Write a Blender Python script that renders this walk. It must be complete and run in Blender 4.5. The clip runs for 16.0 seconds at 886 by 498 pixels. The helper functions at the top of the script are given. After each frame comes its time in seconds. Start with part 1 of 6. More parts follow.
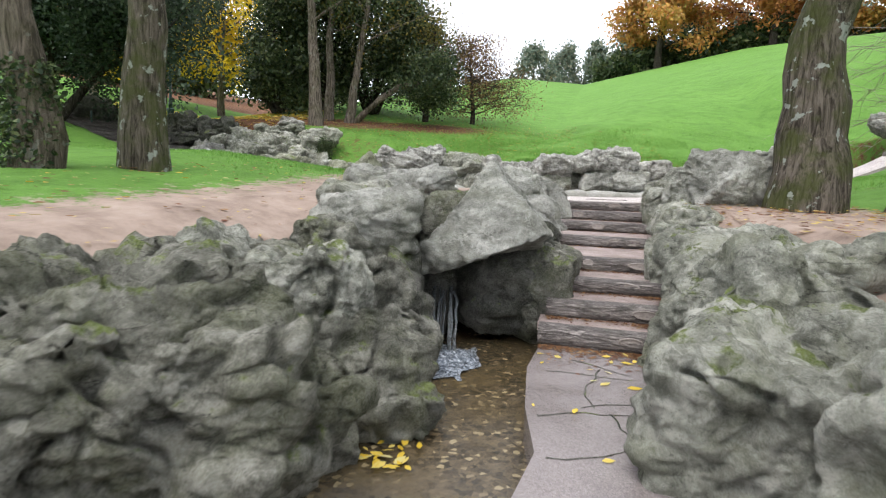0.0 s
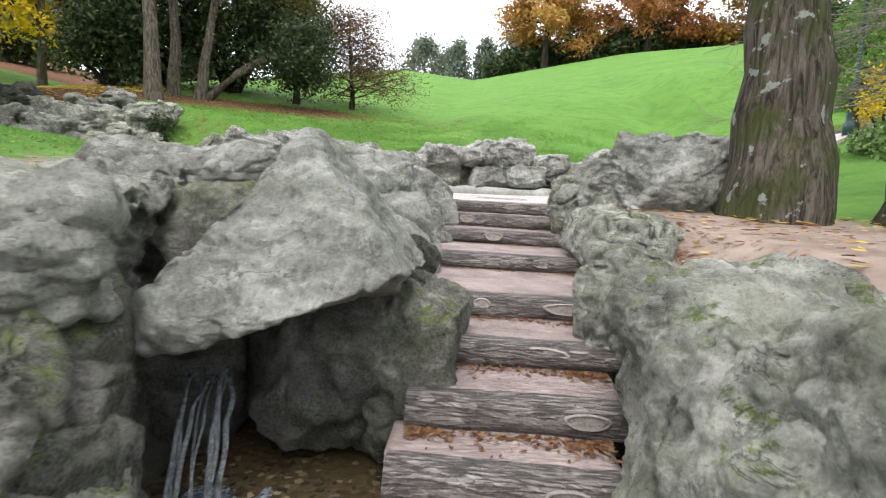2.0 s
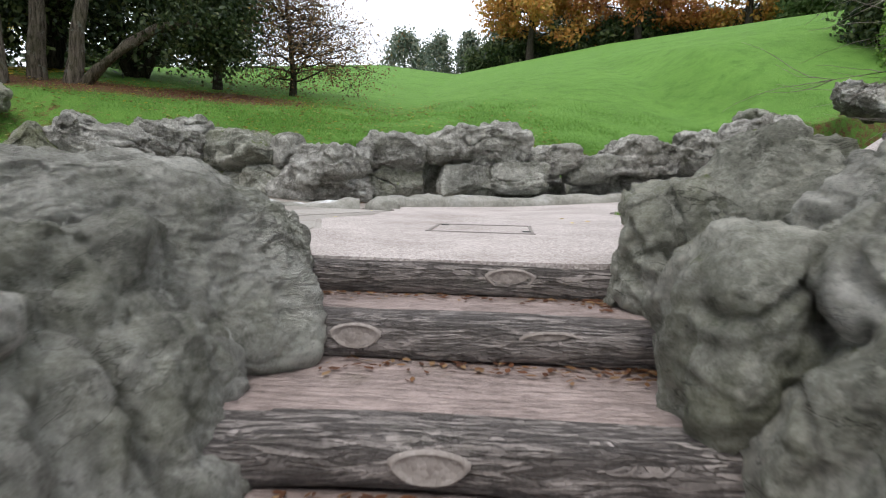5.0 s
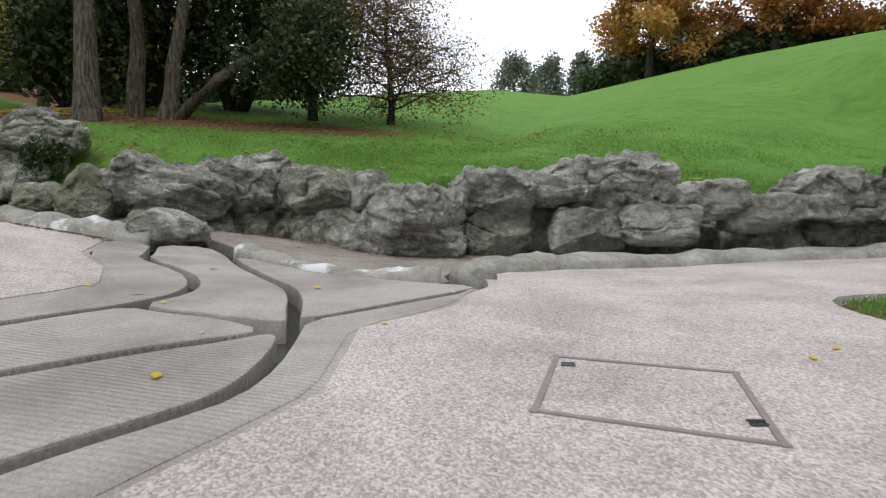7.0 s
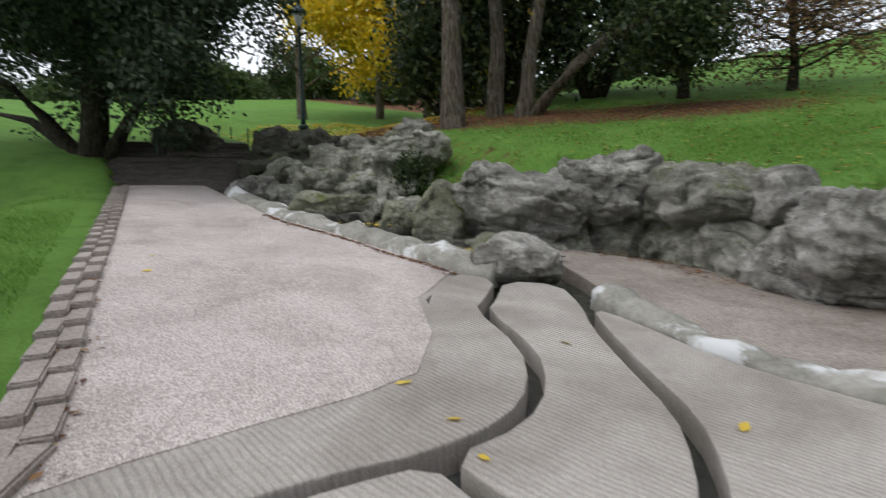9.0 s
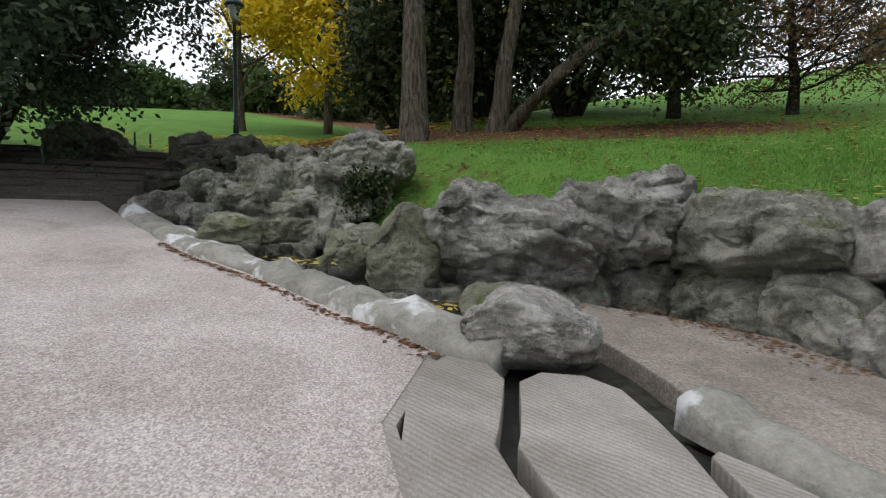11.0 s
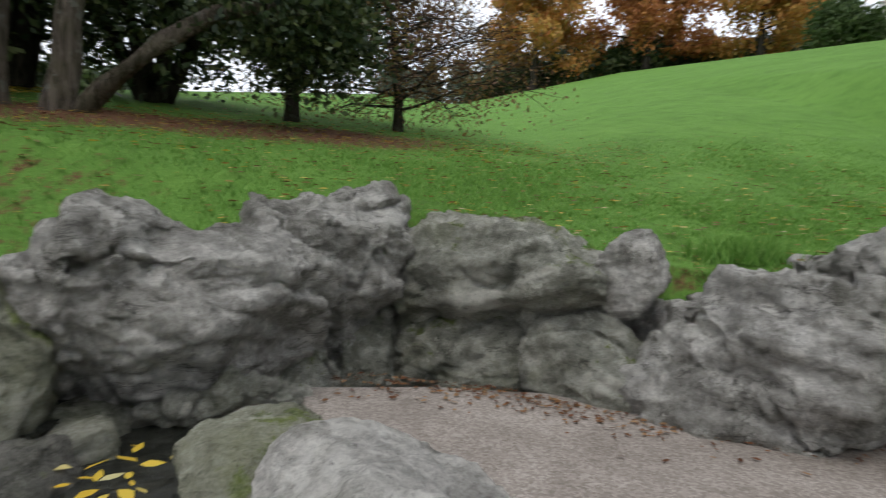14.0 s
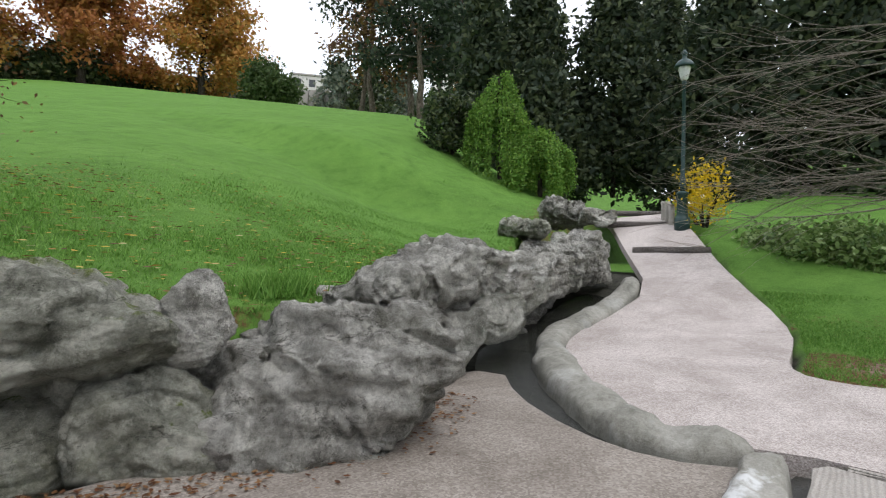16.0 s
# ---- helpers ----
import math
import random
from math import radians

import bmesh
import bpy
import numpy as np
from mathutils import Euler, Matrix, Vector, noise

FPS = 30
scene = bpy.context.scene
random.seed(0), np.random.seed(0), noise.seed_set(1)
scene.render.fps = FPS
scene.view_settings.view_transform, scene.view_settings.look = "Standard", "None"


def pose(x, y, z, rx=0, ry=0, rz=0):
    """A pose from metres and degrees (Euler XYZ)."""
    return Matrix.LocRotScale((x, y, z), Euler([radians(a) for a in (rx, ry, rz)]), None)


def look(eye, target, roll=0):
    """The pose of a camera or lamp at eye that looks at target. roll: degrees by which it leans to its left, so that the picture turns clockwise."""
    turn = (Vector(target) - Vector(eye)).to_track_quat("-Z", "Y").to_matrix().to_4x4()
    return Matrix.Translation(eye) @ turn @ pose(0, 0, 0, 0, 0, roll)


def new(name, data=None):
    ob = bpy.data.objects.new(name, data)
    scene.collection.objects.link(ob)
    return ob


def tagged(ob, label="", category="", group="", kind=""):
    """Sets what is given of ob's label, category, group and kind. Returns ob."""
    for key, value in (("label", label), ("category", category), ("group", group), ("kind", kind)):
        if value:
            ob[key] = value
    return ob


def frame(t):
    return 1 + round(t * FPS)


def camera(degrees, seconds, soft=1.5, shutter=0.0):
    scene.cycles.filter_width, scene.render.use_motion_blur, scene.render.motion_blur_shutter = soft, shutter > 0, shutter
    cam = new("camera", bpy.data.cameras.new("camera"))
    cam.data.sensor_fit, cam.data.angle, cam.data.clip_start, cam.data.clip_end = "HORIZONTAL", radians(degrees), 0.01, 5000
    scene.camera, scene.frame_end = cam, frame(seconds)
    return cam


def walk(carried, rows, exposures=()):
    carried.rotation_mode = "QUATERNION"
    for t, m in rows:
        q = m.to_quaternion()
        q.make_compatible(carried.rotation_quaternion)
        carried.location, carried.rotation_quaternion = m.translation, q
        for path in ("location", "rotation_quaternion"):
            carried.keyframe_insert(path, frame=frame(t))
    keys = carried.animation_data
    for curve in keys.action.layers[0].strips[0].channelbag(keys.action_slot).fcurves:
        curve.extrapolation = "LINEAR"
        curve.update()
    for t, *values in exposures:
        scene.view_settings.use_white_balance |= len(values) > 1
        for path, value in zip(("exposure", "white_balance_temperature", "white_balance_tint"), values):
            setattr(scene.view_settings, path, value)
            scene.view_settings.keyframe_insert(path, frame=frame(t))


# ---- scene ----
import functools

cam = camera(76.99, 16.0, soft=1.1, shutter=0.2)
PATH = [
    (0, (1.739, -7.097, 0.224), (1.251, -5.171, -0.006), 2.09),
    (0.5, (1.730, -6.298, 0.293), (1.310, -4.355, 0.081), 1.98),
    (1, (1.666, -5.510, 0.232), (1.443, -3.531, 0.054), 3.37),
    (1.5, (1.704, -4.734, 0.186), (1.524, -2.754, -0.034), 3.03),
    (2, (1.715, -4.014, 0.215), (1.606, -2.031, -0.016), 3.25),
    (2.5, (1.725, -3.248, 0.235), (1.760, -1.254, 0.086), 3.52),
    (3, (1.835, -2.379, 0.218), (1.869, -0.386, 0.056), 3.35),
    (3.2, (1.865, -2.072, 0.173), (1.873, -0.081, -0.023), 3.17),
    (5.3, (2.054, 2.012, 0.418), (1.946, 3.994, 0.174), 1.09),
    (5.5, (2.063, 2.218, 0.437), (1.896, 4.191, 0.161), 1.19),
    (6, (2.038, 2.810, 0.559), (1.899, 4.782, 0.253), 1.52),
    (6.5, (1.974, 3.476, 0.716), (1.690, 5.446, 0.524), 1.19),
    (7, (1.859, 4.041, 0.801), (1.404, 5.982, 0.642), 1.68),
    (7.5, (1.689, 4.506, 0.946), (1.114, 6.413, 0.767), 1.92),
    (8, (1.460, 4.974, 1.112), (0.526, 6.735, 0.944), 1.56),
    (8.5, (1.057, 5.400, 1.203), (-0.168, 6.949, 0.892), 1.09),
    (9, (0.596, 5.826, 1.240), (-0.889, 7.145, 1.002), -0.89),
    (9.2, (0.378, 6.031, 1.285), (-1.223, 7.215, 1.104), -1.66),
    (11.3, (-1.624, 7.479, 1.253), (-2.965, 8.957, 1.107), 0.94),
    (11.5, (-1.824, 7.628, 1.249), (-3.194, 9.080, 1.131), 0.74),
    (12, (-2.271, 7.882, 1.320), (-3.719, 9.258, 1.211), 0.25),
    (12.5, (-2.763, 8.067, 1.406), (-4.147, 9.509, 1.340), 0.79),
    (13, (-3.036, 8.315, 1.370), (-4.221, 9.926, 1.320), 0.34),
    (13.5, (-3.262, 8.600, 1.412), (-4.071, 10.425, 1.296), 0.03),
    (14, (-3.446, 8.762, 1.473), (-3.411, 10.758, 1.349), 1.27),
    (14.5, (-3.548, 9.014, 1.486), (-2.956, 10.924, 1.473), 1.36),
    (15, (-3.689, 9.230, 1.528), (-2.704, 10.970, 1.566), 1.09),
    (15.5, (-3.890, 9.353, 1.547), (-2.450, 10.741, 1.546), 1.10),
    (16, (-4.140, 9.319, 1.540), (-2.521, 10.493, 1.555), 0.80),
]
walk(cam, [(t, look(eye, target, roll)) for t, eye, target, roll in PATH], exposures=((0, 1.2), (3, 1.35), (5.5, 0.5), (7, 0.38), (9, 0.28), (11.5, 0.15), (13.5, 0.3), (14.5, 0.4), (16, 0.45)))

# ---- world, sun, exposure ----
world = bpy.data.worlds.new("overcast_sky")
world.use_nodes = True
scene.world = world
wn = world.node_tree
wn.nodes.clear()
w_out = wn.nodes.new("ShaderNodeOutputWorld")
w_bg = wn.nodes.new("ShaderNodeBackground")
w_sky = wn.nodes.new("ShaderNodeTexSky")
w_sky.sky_type = "NISHITA"
w_sky.sun_disc = False
w_sky.sun_elevation = radians(32)
w_sky.sun_rotation = radians(200)
w_mix = wn.nodes.new("ShaderNodeMix")
w_mix.data_type = "RGBA"
w_mix.inputs["Factor"].default_value = 0.86
w_mix.inputs["B"].default_value = (11.1, 11.5, 12.4, 1)
wn.links.new(w_sky.outputs["Color"], w_mix.inputs["A"])
wn.links.new(w_mix.outputs["Result"], w_bg.inputs["Color"])
w_bg.inputs["Strength"].default_value = 0.10
wn.links.new(w_bg.outputs["Background"], w_out.inputs["Surface"])
sun = new("sun", bpy.data.lights.new("sun", "SUN"))
sun.data.energy, sun.data.angle, sun.data.color = 0.9, radians(25), (1.0, 0.97, 0.92)
sun.matrix_world = look((0, 0, 30), (4, 15, 0))

# ---- materials ----


def material(name, rough=0.9, spec=0.3):
    m = bpy.data.materials.new(name)
    m.use_nodes = True
    b = m.node_tree.nodes["Principled BSDF"]
    b.inputs["Roughness"].default_value = rough
    b.inputs["Specular IOR Level"].default_value = spec
    return m, m.node_tree, b


def link(nt, a, b):
    nt.links.new(a, b)


def node(nt, kind, **values):
    n = nt.nodes.new(kind)
    for k, v in values.items():
        n.inputs[k].default_value = v
    return n


def coords(nt, scale=(1, 1, 1)):
    mp = nt.nodes.new("ShaderNodeMapping")
    mp.inputs["Scale"].default_value = scale
    geo = nt.nodes.new("ShaderNodeNewGeometry")
    link(nt, geo.outputs["Position"], mp.inputs["Vector"])
    return mp.outputs["Vector"]


def noise_tex(nt, vec, scale, detail=6, rough=0.6, dist=0.0):
    n = nt.nodes.new("ShaderNodeTexNoise")
    n.inputs["Scale"].default_value, n.inputs["Detail"].default_value = scale, detail
    n.inputs["Roughness"].default_value, n.inputs["Distortion"].default_value = rough, dist
    link(nt, vec, n.inputs["Vector"])
    return n.outputs["Fac"]


def ramp(nt, fac, *stops):
    r = nt.nodes.new("ShaderNodeValToRGB")
    el = r.color_ramp.elements
    while len(el) < len(stops):
        el.new(0.5)
    for e, (p, c) in zip(el, stops):
        e.position = p
        e.color = (*c, 1) if len(c) == 3 else c
    link(nt, fac, r.inputs["Fac"])
    return r.outputs["Color"]


def mixed(nt, fac, a, b, blend="MIX"):
    m = nt.nodes.new("ShaderNodeMix")
    m.data_type, m.blend_type = "RGBA", blend
    for sock, v in ((m.inputs["Factor"], fac), (m.inputs["A"], a), (m.inputs["B"], b)):
        if hasattr(v, "node"):
            link(nt, v, sock)
        elif isinstance(v, (int, float)):
            sock.default_value = v
        else:
            sock.default_value = (*v, 1)
    return m.outputs["Result"]


def bump(nt, b, height, strength=0.5, dist=0.02, normal=None):
    n = node(nt, "ShaderNodeBump", Strength=strength, Distance=dist)
    link(nt, height, n.inputs["Height"])
    if normal is not None:
        link(nt, normal, n.inputs["Normal"])
    link(nt, n.outputs["Normal"], b.inputs["Normal"])
    return n.outputs["Normal"]


def up_facing(nt):
    geo = nt.nodes.new("ShaderNodeNewGeometry")
    sep = nt.nodes.new("ShaderNodeSeparateXYZ")
    link(nt, geo.outputs["Normal"], sep.inputs["Vector"])
    return sep.outputs["Z"]


def maths(nt, op, a, b=0.5):
    m = nt.nodes.new("ShaderNodeMath")
    m.operation = op
    for i, v in enumerate((a, b)):
        if hasattr(v, "node"):
            link(nt, v, m.inputs[i])
        else:
            m.inputs[i].default_value = v
    return m.outputs[0]


def rock_material(name, dark, mid, light, moss_amount, moss=(0.075, 0.10, 0.025), fissure=0.75):
    """Weathered limestone: mottled greys, pale lichen, dark algae, thin fissures along its beds."""
    m, nt, b = material(name, 0.92, 0.18)
    tc = nt.nodes.new("ShaderNodeTexCoord")
    info = nt.nodes.new("ShaderNodeObjectInfo")
    shift = nt.nodes.new("ShaderNodeVectorMath")
    shift.operation = "MULTIPLY_ADD"
    link(nt, info.outputs["Random"], shift.inputs[0])
    shift.inputs[1].default_value = (41, 57, 23)
    link(nt, tc.outputs["Object"], shift.inputs[2])
    v = shift.outputs[0]

    def squeezed(x, y, z):
        mp = nt.nodes.new("ShaderNodeMapping")
        mp.inputs["Scale"].default_value = (x, y, z)
        mp.inputs["Rotation"].default_value = (0.25, -0.2, 0.4)
        link(nt, v, mp.inputs["Vector"])
        return mp.outputs["Vector"]

    broad = noise_tex(nt, v, 1.7, 8, 0.62, 0.5)
    mottle = noise_tex(nt, v, 7.5, 15, 0.78, 0.3)
    grain = noise_tex(nt, v, 60, 6, 0.75)
    beds = noise_tex(nt, squeezed(1, 1, 3.2), 2.6, 10, 0.62, 0.8)
    tone = maths(nt, "ADD", maths(nt, "MULTIPLY", broad, 0.42), maths(nt, "ADD", maths(nt, "MULTIPLY", mottle, 0.38), maths(nt, "MULTIPLY", beds, 0.20)))
    base = ramp(nt, tone, (0.41, dark), (0.455, tuple(0.4 * a + 0.6 * c for a, c in zip(dark, mid))), (0.50, mid), (0.565, light))
    lichen = ramp(nt, noise_tex(nt, v, 4.3, 12, 0.78, 0.2), (0.545, (0, 0, 0)), (0.60, (1, 1, 1)))
    base = mixed(nt, maths(nt, "MULTIPLY", lichen, 0.5), base, tuple(min(1, c * 1.22) for c in light))
    algae = ramp(nt, noise_tex(nt, squeezed(1.2, 1.2, 0.7), 2.4, 10, 0.72, 0.7), (0.55, (0, 0, 0)), (0.66, (1, 1, 1)))
    base = mixed(nt, maths(nt, "MULTIPLY", algae, 0.6), base, tuple(c * 0.9 for c in dark))
    green = ramp(nt, noise_tex(nt, v, 1.5, 9, 0.72, 0.3), (0.48, (0, 0, 0)), (0.62, (1, 1, 1)))
    base = mixed(nt, maths(nt, "MULTIPLY", green, moss_amount), base, moss)
    if moss_amount > 0.38:
        # bright cushions of moss on the flat tops
        tops = ramp(nt, up_facing(nt), (0.45, (0, 0, 0)), (0.75, (1, 1, 1)))
        tufts = ramp(nt, noise_tex(nt, v, 2.3, 10, 0.7), (0.555, (0, 0, 0)), (0.60, (1, 1, 1)))
        base = mixed(nt, mixed(nt, 1.0, tops, tufts, "MULTIPLY"), base, ramp(nt, mottle, (0.4, (0.06, 0.085, 0.012)), (0.6, (0.17, 0.22, 0.04))))
    specks = ramp(nt, noise_tex(nt, v, 26, 8, 0.8), (0.36, (1, 1, 1)), (0.43, (0, 0, 0)))
    base = mixed(nt, maths(nt, "MULTIPLY", specks, 0.62), base, tuple(c * 0.6 for c in dark))
    base = mixed(nt, 0.16, base, ramp(nt, grain, (0.38, (0.03, 0.03, 0.026)), (0.62, (0.66, 0.66, 0.60))))
    seam = noise_tex(nt, squeezed(0.8, 0.8, 2.0), 1.5, 12, 0.6, 0.6)
    line = ramp(nt, maths(nt, "ABSOLUTE", maths(nt, "SUBTRACT", seam, 0.5)), (0.0, (1, 1, 1)), (0.008, (0, 0, 0)))
    gaps = ramp(nt, noise_tex(nt, v, 1.9, 3, 0.5), (0.50, (0, 0, 0)), (0.58, (1, 1, 1)))
    line = mixed(nt, 1.0, line, gaps, "MULTIPLY")
    base = mixed(nt, maths(nt, "MULTIPLY", line, fissure), base, tuple(c * 0.35 for c in dark))
    base = mixed(nt, 1.0, base, ramp(nt, info.outputs["Random"], (0.0, (1.0, 0.985, 0.955)), (0.5, (1.15, 1.13, 1.11)), (1.0, (1.25, 1.225, 1.20))), "MULTIPLY")
    link(nt, base, b.inputs["Base Color"])
    h = maths(nt, "ADD", maths(nt, "MULTIPLY", mottle, 0.75), maths(nt, "MULTIPLY", beds, 0.55))
    h = maths(nt, "SUBTRACT", h, maths(nt, "MULTIPLY", line, 0.16))
    n = bump(nt, b, h, 1.0, 0.19)
    bump(nt, b, maths(nt, "ADD", grain, maths(nt, "MULTIPLY", specks, -0.9)), 0.9, 0.022, n)
    return m


ROCK = rock_material("limestone", (0.10, 0.096, 0.086), (0.34, 0.332, 0.313), (0.62, 0.612, 0.585), 0.15, (0.16, 0.165, 0.09))
ROCK_STAIR = rock_material("smooth_greenish_limestone", (0.14, 0.142, 0.125), (0.33, 0.33, 0.303), (0.54, 0.54, 0.508), 0.35, (0.16, 0.175, 0.10), 0.55)
ROCK_GREEN = rock_material("limestone_lichened", (0.085, 0.088, 0.07), (0.285, 0.29, 0.248), (0.53, 0.53, 0.475), 0.42, (0.15, 0.165, 0.075))
# mossy limestone darkened further, so its colour carries the shade of the overhang
ROCK_MOSS_SHADED = rock_material("limestone_shaded_mossy", (0.035, 0.036, 0.026), (0.14, 0.139, 0.112), (0.32, 0.315, 0.275), 0.5, (0.085, 0.10, 0.03))
ROCK_OLIVE = rock_material("olive_lichened_limestone", (0.09, 0.095, 0.06), (0.25, 0.258, 0.19), (0.42, 0.425, 0.35), 0.75, (0.19, 0.205, 0.105))


def kerb_material(name, crust):
    """Smooth worn cement with olive stains and white lime crusts."""
    m, nt, b = material(name, 0.85, 0.25)
    v = coords(nt)
    n1 = noise_tex(nt, v, 1.6, 8, 0.65, 0.4)
    n2 = noise_tex(nt, v, 14, 8, 0.7)
    n3 = noise_tex(nt, v, 70, 4, 0.7)
    col = ramp(nt, n1, (0.34, (0.125, 0.12, 0.095)), (0.5, (0.25, 0.24, 0.205)), (0.64, (0.36, 0.345, 0.31)))
    col = mixed(nt, 0.3, col, ramp(nt, n2, (0.35, (0.08, 0.078, 0.065)), (0.65, (0.46, 0.45, 0.42))))
    col = mixed(nt, 0.12, col, ramp(nt, n3, (0.35, (0.05, 0.05, 0.045)), (0.65, (0.6, 0.6, 0.56))))
    lime = ramp(nt, noise_tex(nt, v, 1.25, 6, 0.6), (0.56, (0, 0, 0)), (0.61, (1, 1, 1)))
    col = mixed(nt, maths(nt, "MULTIPLY", lime, crust), col, (0.66, 0.67, 0.68))
    link(nt, col, b.inputs["Base Color"])
    bump(nt, b, maths(nt, "ADD", n2, maths(nt, "MULTIPLY", n3, 0.3)), 0.6, 0.03)
    return m


CEMENT = kerb_material("lime_crusted_cement", 0.85)
CEMENT_PLAIN = kerb_material("smooth_worn_cement", 0.12)
# near-black rock for wet beds and cracks; inside the grotto it paints the shade
ROCK_DARK = rock_material("limestone_wet_and_shaded", (0.02, 0.02, 0.018), (0.07, 0.07, 0.06), (0.16, 0.155, 0.14), 0.45, (0.05, 0.065, 0.02))


def ground_material():
    """Lawn, bare earth and leaf litter, by place."""
    m, nt, b = material("lawn_and_earth", 0.95, 0.15)
    v = coords(nt)
    big = noise_tex(nt, v, 0.35, 5, 0.6)
    fine = noise_tex(nt, v, 26, 6, 0.75)
    blades = noise_tex(nt, coords(nt, (90, 90, 20)), 1.0, 4, 0.7)
    grass = ramp(nt, big, (0.3, (0.060, 0.150, 0.026)), (0.5, (0.095, 0.225, 0.038)), (0.7, (0.130, 0.270, 0.052)))
    grass = mixed(nt, 0.45, grass, ramp(nt, fine, (0.3, (0.028, 0.080, 0.008)), (0.7, (0.17, 0.31, 0.075))))
    grass = mixed(nt, 1.0, grass, ramp(nt, noise_tex(nt, v, 1.6, 8, 0.7), (0.34, (0.62, 0.66, 0.6)), (0.5, (1, 1, 1)), (0.66, (1.2, 1.12, 1.15))), "MULTIPLY")
    grass = mixed(nt, 0.3, grass, ramp(nt, blades, (0.35, (0.03, 0.075, 0.01)), (0.65, (0.2, 0.36, 0.06))))
    earth = ramp(nt, noise_tex(nt, v, 2.2, 8, 0.65), (0.3, (0.21, 0.155, 0.125)), (0.55, (0.34, 0.26, 0.215)), (0.75, (0.42, 0.335, 0.28)))
    litter = ramp(nt, noise_tex(nt, v, 30, 8, 0.8), (0.36, (0.045, 0.022, 0.014)), (0.5, (0.13, 0.062, 0.035)), (0.66, (0.24, 0.14, 0.075)))
    at = nt.nodes.new("ShaderNodeAttribute")
    at.attribute_name = "cover"
    sep = nt.nodes.new("ShaderNodeSeparateColor")
    link(nt, at.outputs["Color"], sep.inputs["Color"])
    rag = maths(nt, "MULTIPLY", maths(nt, "SUBTRACT", noise_tex(nt, v, 5, 8, 0.75), 0.5), 1.5)
    e = ramp(nt, maths(nt, "ADD", sep.outputs["Red"], rag), (0.42, (0, 0, 0)), (0.6, (1, 1, 1)))
    l = ramp(nt, maths(nt, "ADD", sep.outputs["Green"], rag), (0.42, (0, 0, 0)), (0.62, (1, 1, 1)))
    col = mixed(nt, e, grass, earth)
    col = mixed(nt, l, col, litter)
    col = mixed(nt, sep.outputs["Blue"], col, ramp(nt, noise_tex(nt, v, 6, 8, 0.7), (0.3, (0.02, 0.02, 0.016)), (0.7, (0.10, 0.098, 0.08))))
    link(nt, col, b.inputs["Base Color"])
    bump(nt, b, maths(nt, "ADD", fine, blades), 0.7, 0.03)
    return m


GROUND = ground_material()


def speckled(name, lo, hi, scale, stain=0.3, rough=0.9, ribs=0.0):
    m, nt, b = material(name, rough, 0.3)
    v = coords(nt)
    vo = nt.nodes.new("ShaderNodeTexVoronoi")
    vo.inputs["Scale"].default_value = scale
    link(nt, v, vo.inputs["Vector"])
    sep = nt.nodes.new("ShaderNodeSeparateColor")
    link(nt, vo.outputs["Color"], sep.inputs["Color"])
    col = ramp(nt, sep.outputs["Red"], (0.0, lo), (0.55, tuple((a + c) / 2 for a, c in zip(lo, hi))), (1.0, hi))
    st = ramp(nt, noise_tex(nt, v, 0.9, 7, 0.65, 0.5), (0.35, (0.62, 0.60, 0.58)), (0.6, (1, 1, 1)))
    col = mixed(nt, stain, col, mixed(nt, 1.0, col, st, "MULTIPLY"))
    link(nt, col, b.inputs["Base Color"])
    h = maths(nt, "MULTIPLY", vo.outputs["Distance"], -0.6)
    n = bump(nt, b, h, 0.5, 0.008)
    if ribs:
        w = nt.nodes.new("ShaderNodeTexWave")
        w.wave_type, w.bands_direction = "BANDS", "Y"
        w.inputs["Scale"].default_value, w.inputs["Distortion"].default_value, w.inputs["Detail Scale"].default_value = ribs, 5.5, 0.35
        link(nt, coords(nt), w.inputs["Vector"])
        bump(nt, b, w.outputs["Fac"], 0.38, 0.02, n)
    return m


AGGREGATE = speckled("exposed_aggregate", (0.30, 0.258, 0.243), (0.65, 0.592, 0.568), 95, 0.7)
SLAB = speckled("ribbed_concrete", (0.315, 0.29, 0.265), (0.43, 0.40, 0.37), 120, 0.9, 0.85, 8.0)
FLOOR_WET = speckled("damp_concrete", (0.17, 0.145, 0.142), (0.25, 0.217, 0.21), 110, 0.95, 0.2)
BASIN = speckled("stained_concrete", (0.20, 0.172, 0.148), (0.36, 0.32, 0.285), 60, 0.95, 0.8)
STONE_KERB = speckled("kerb_stone", (0.27, 0.235, 0.215), (0.45, 0.40, 0.37), 70, 0.9)


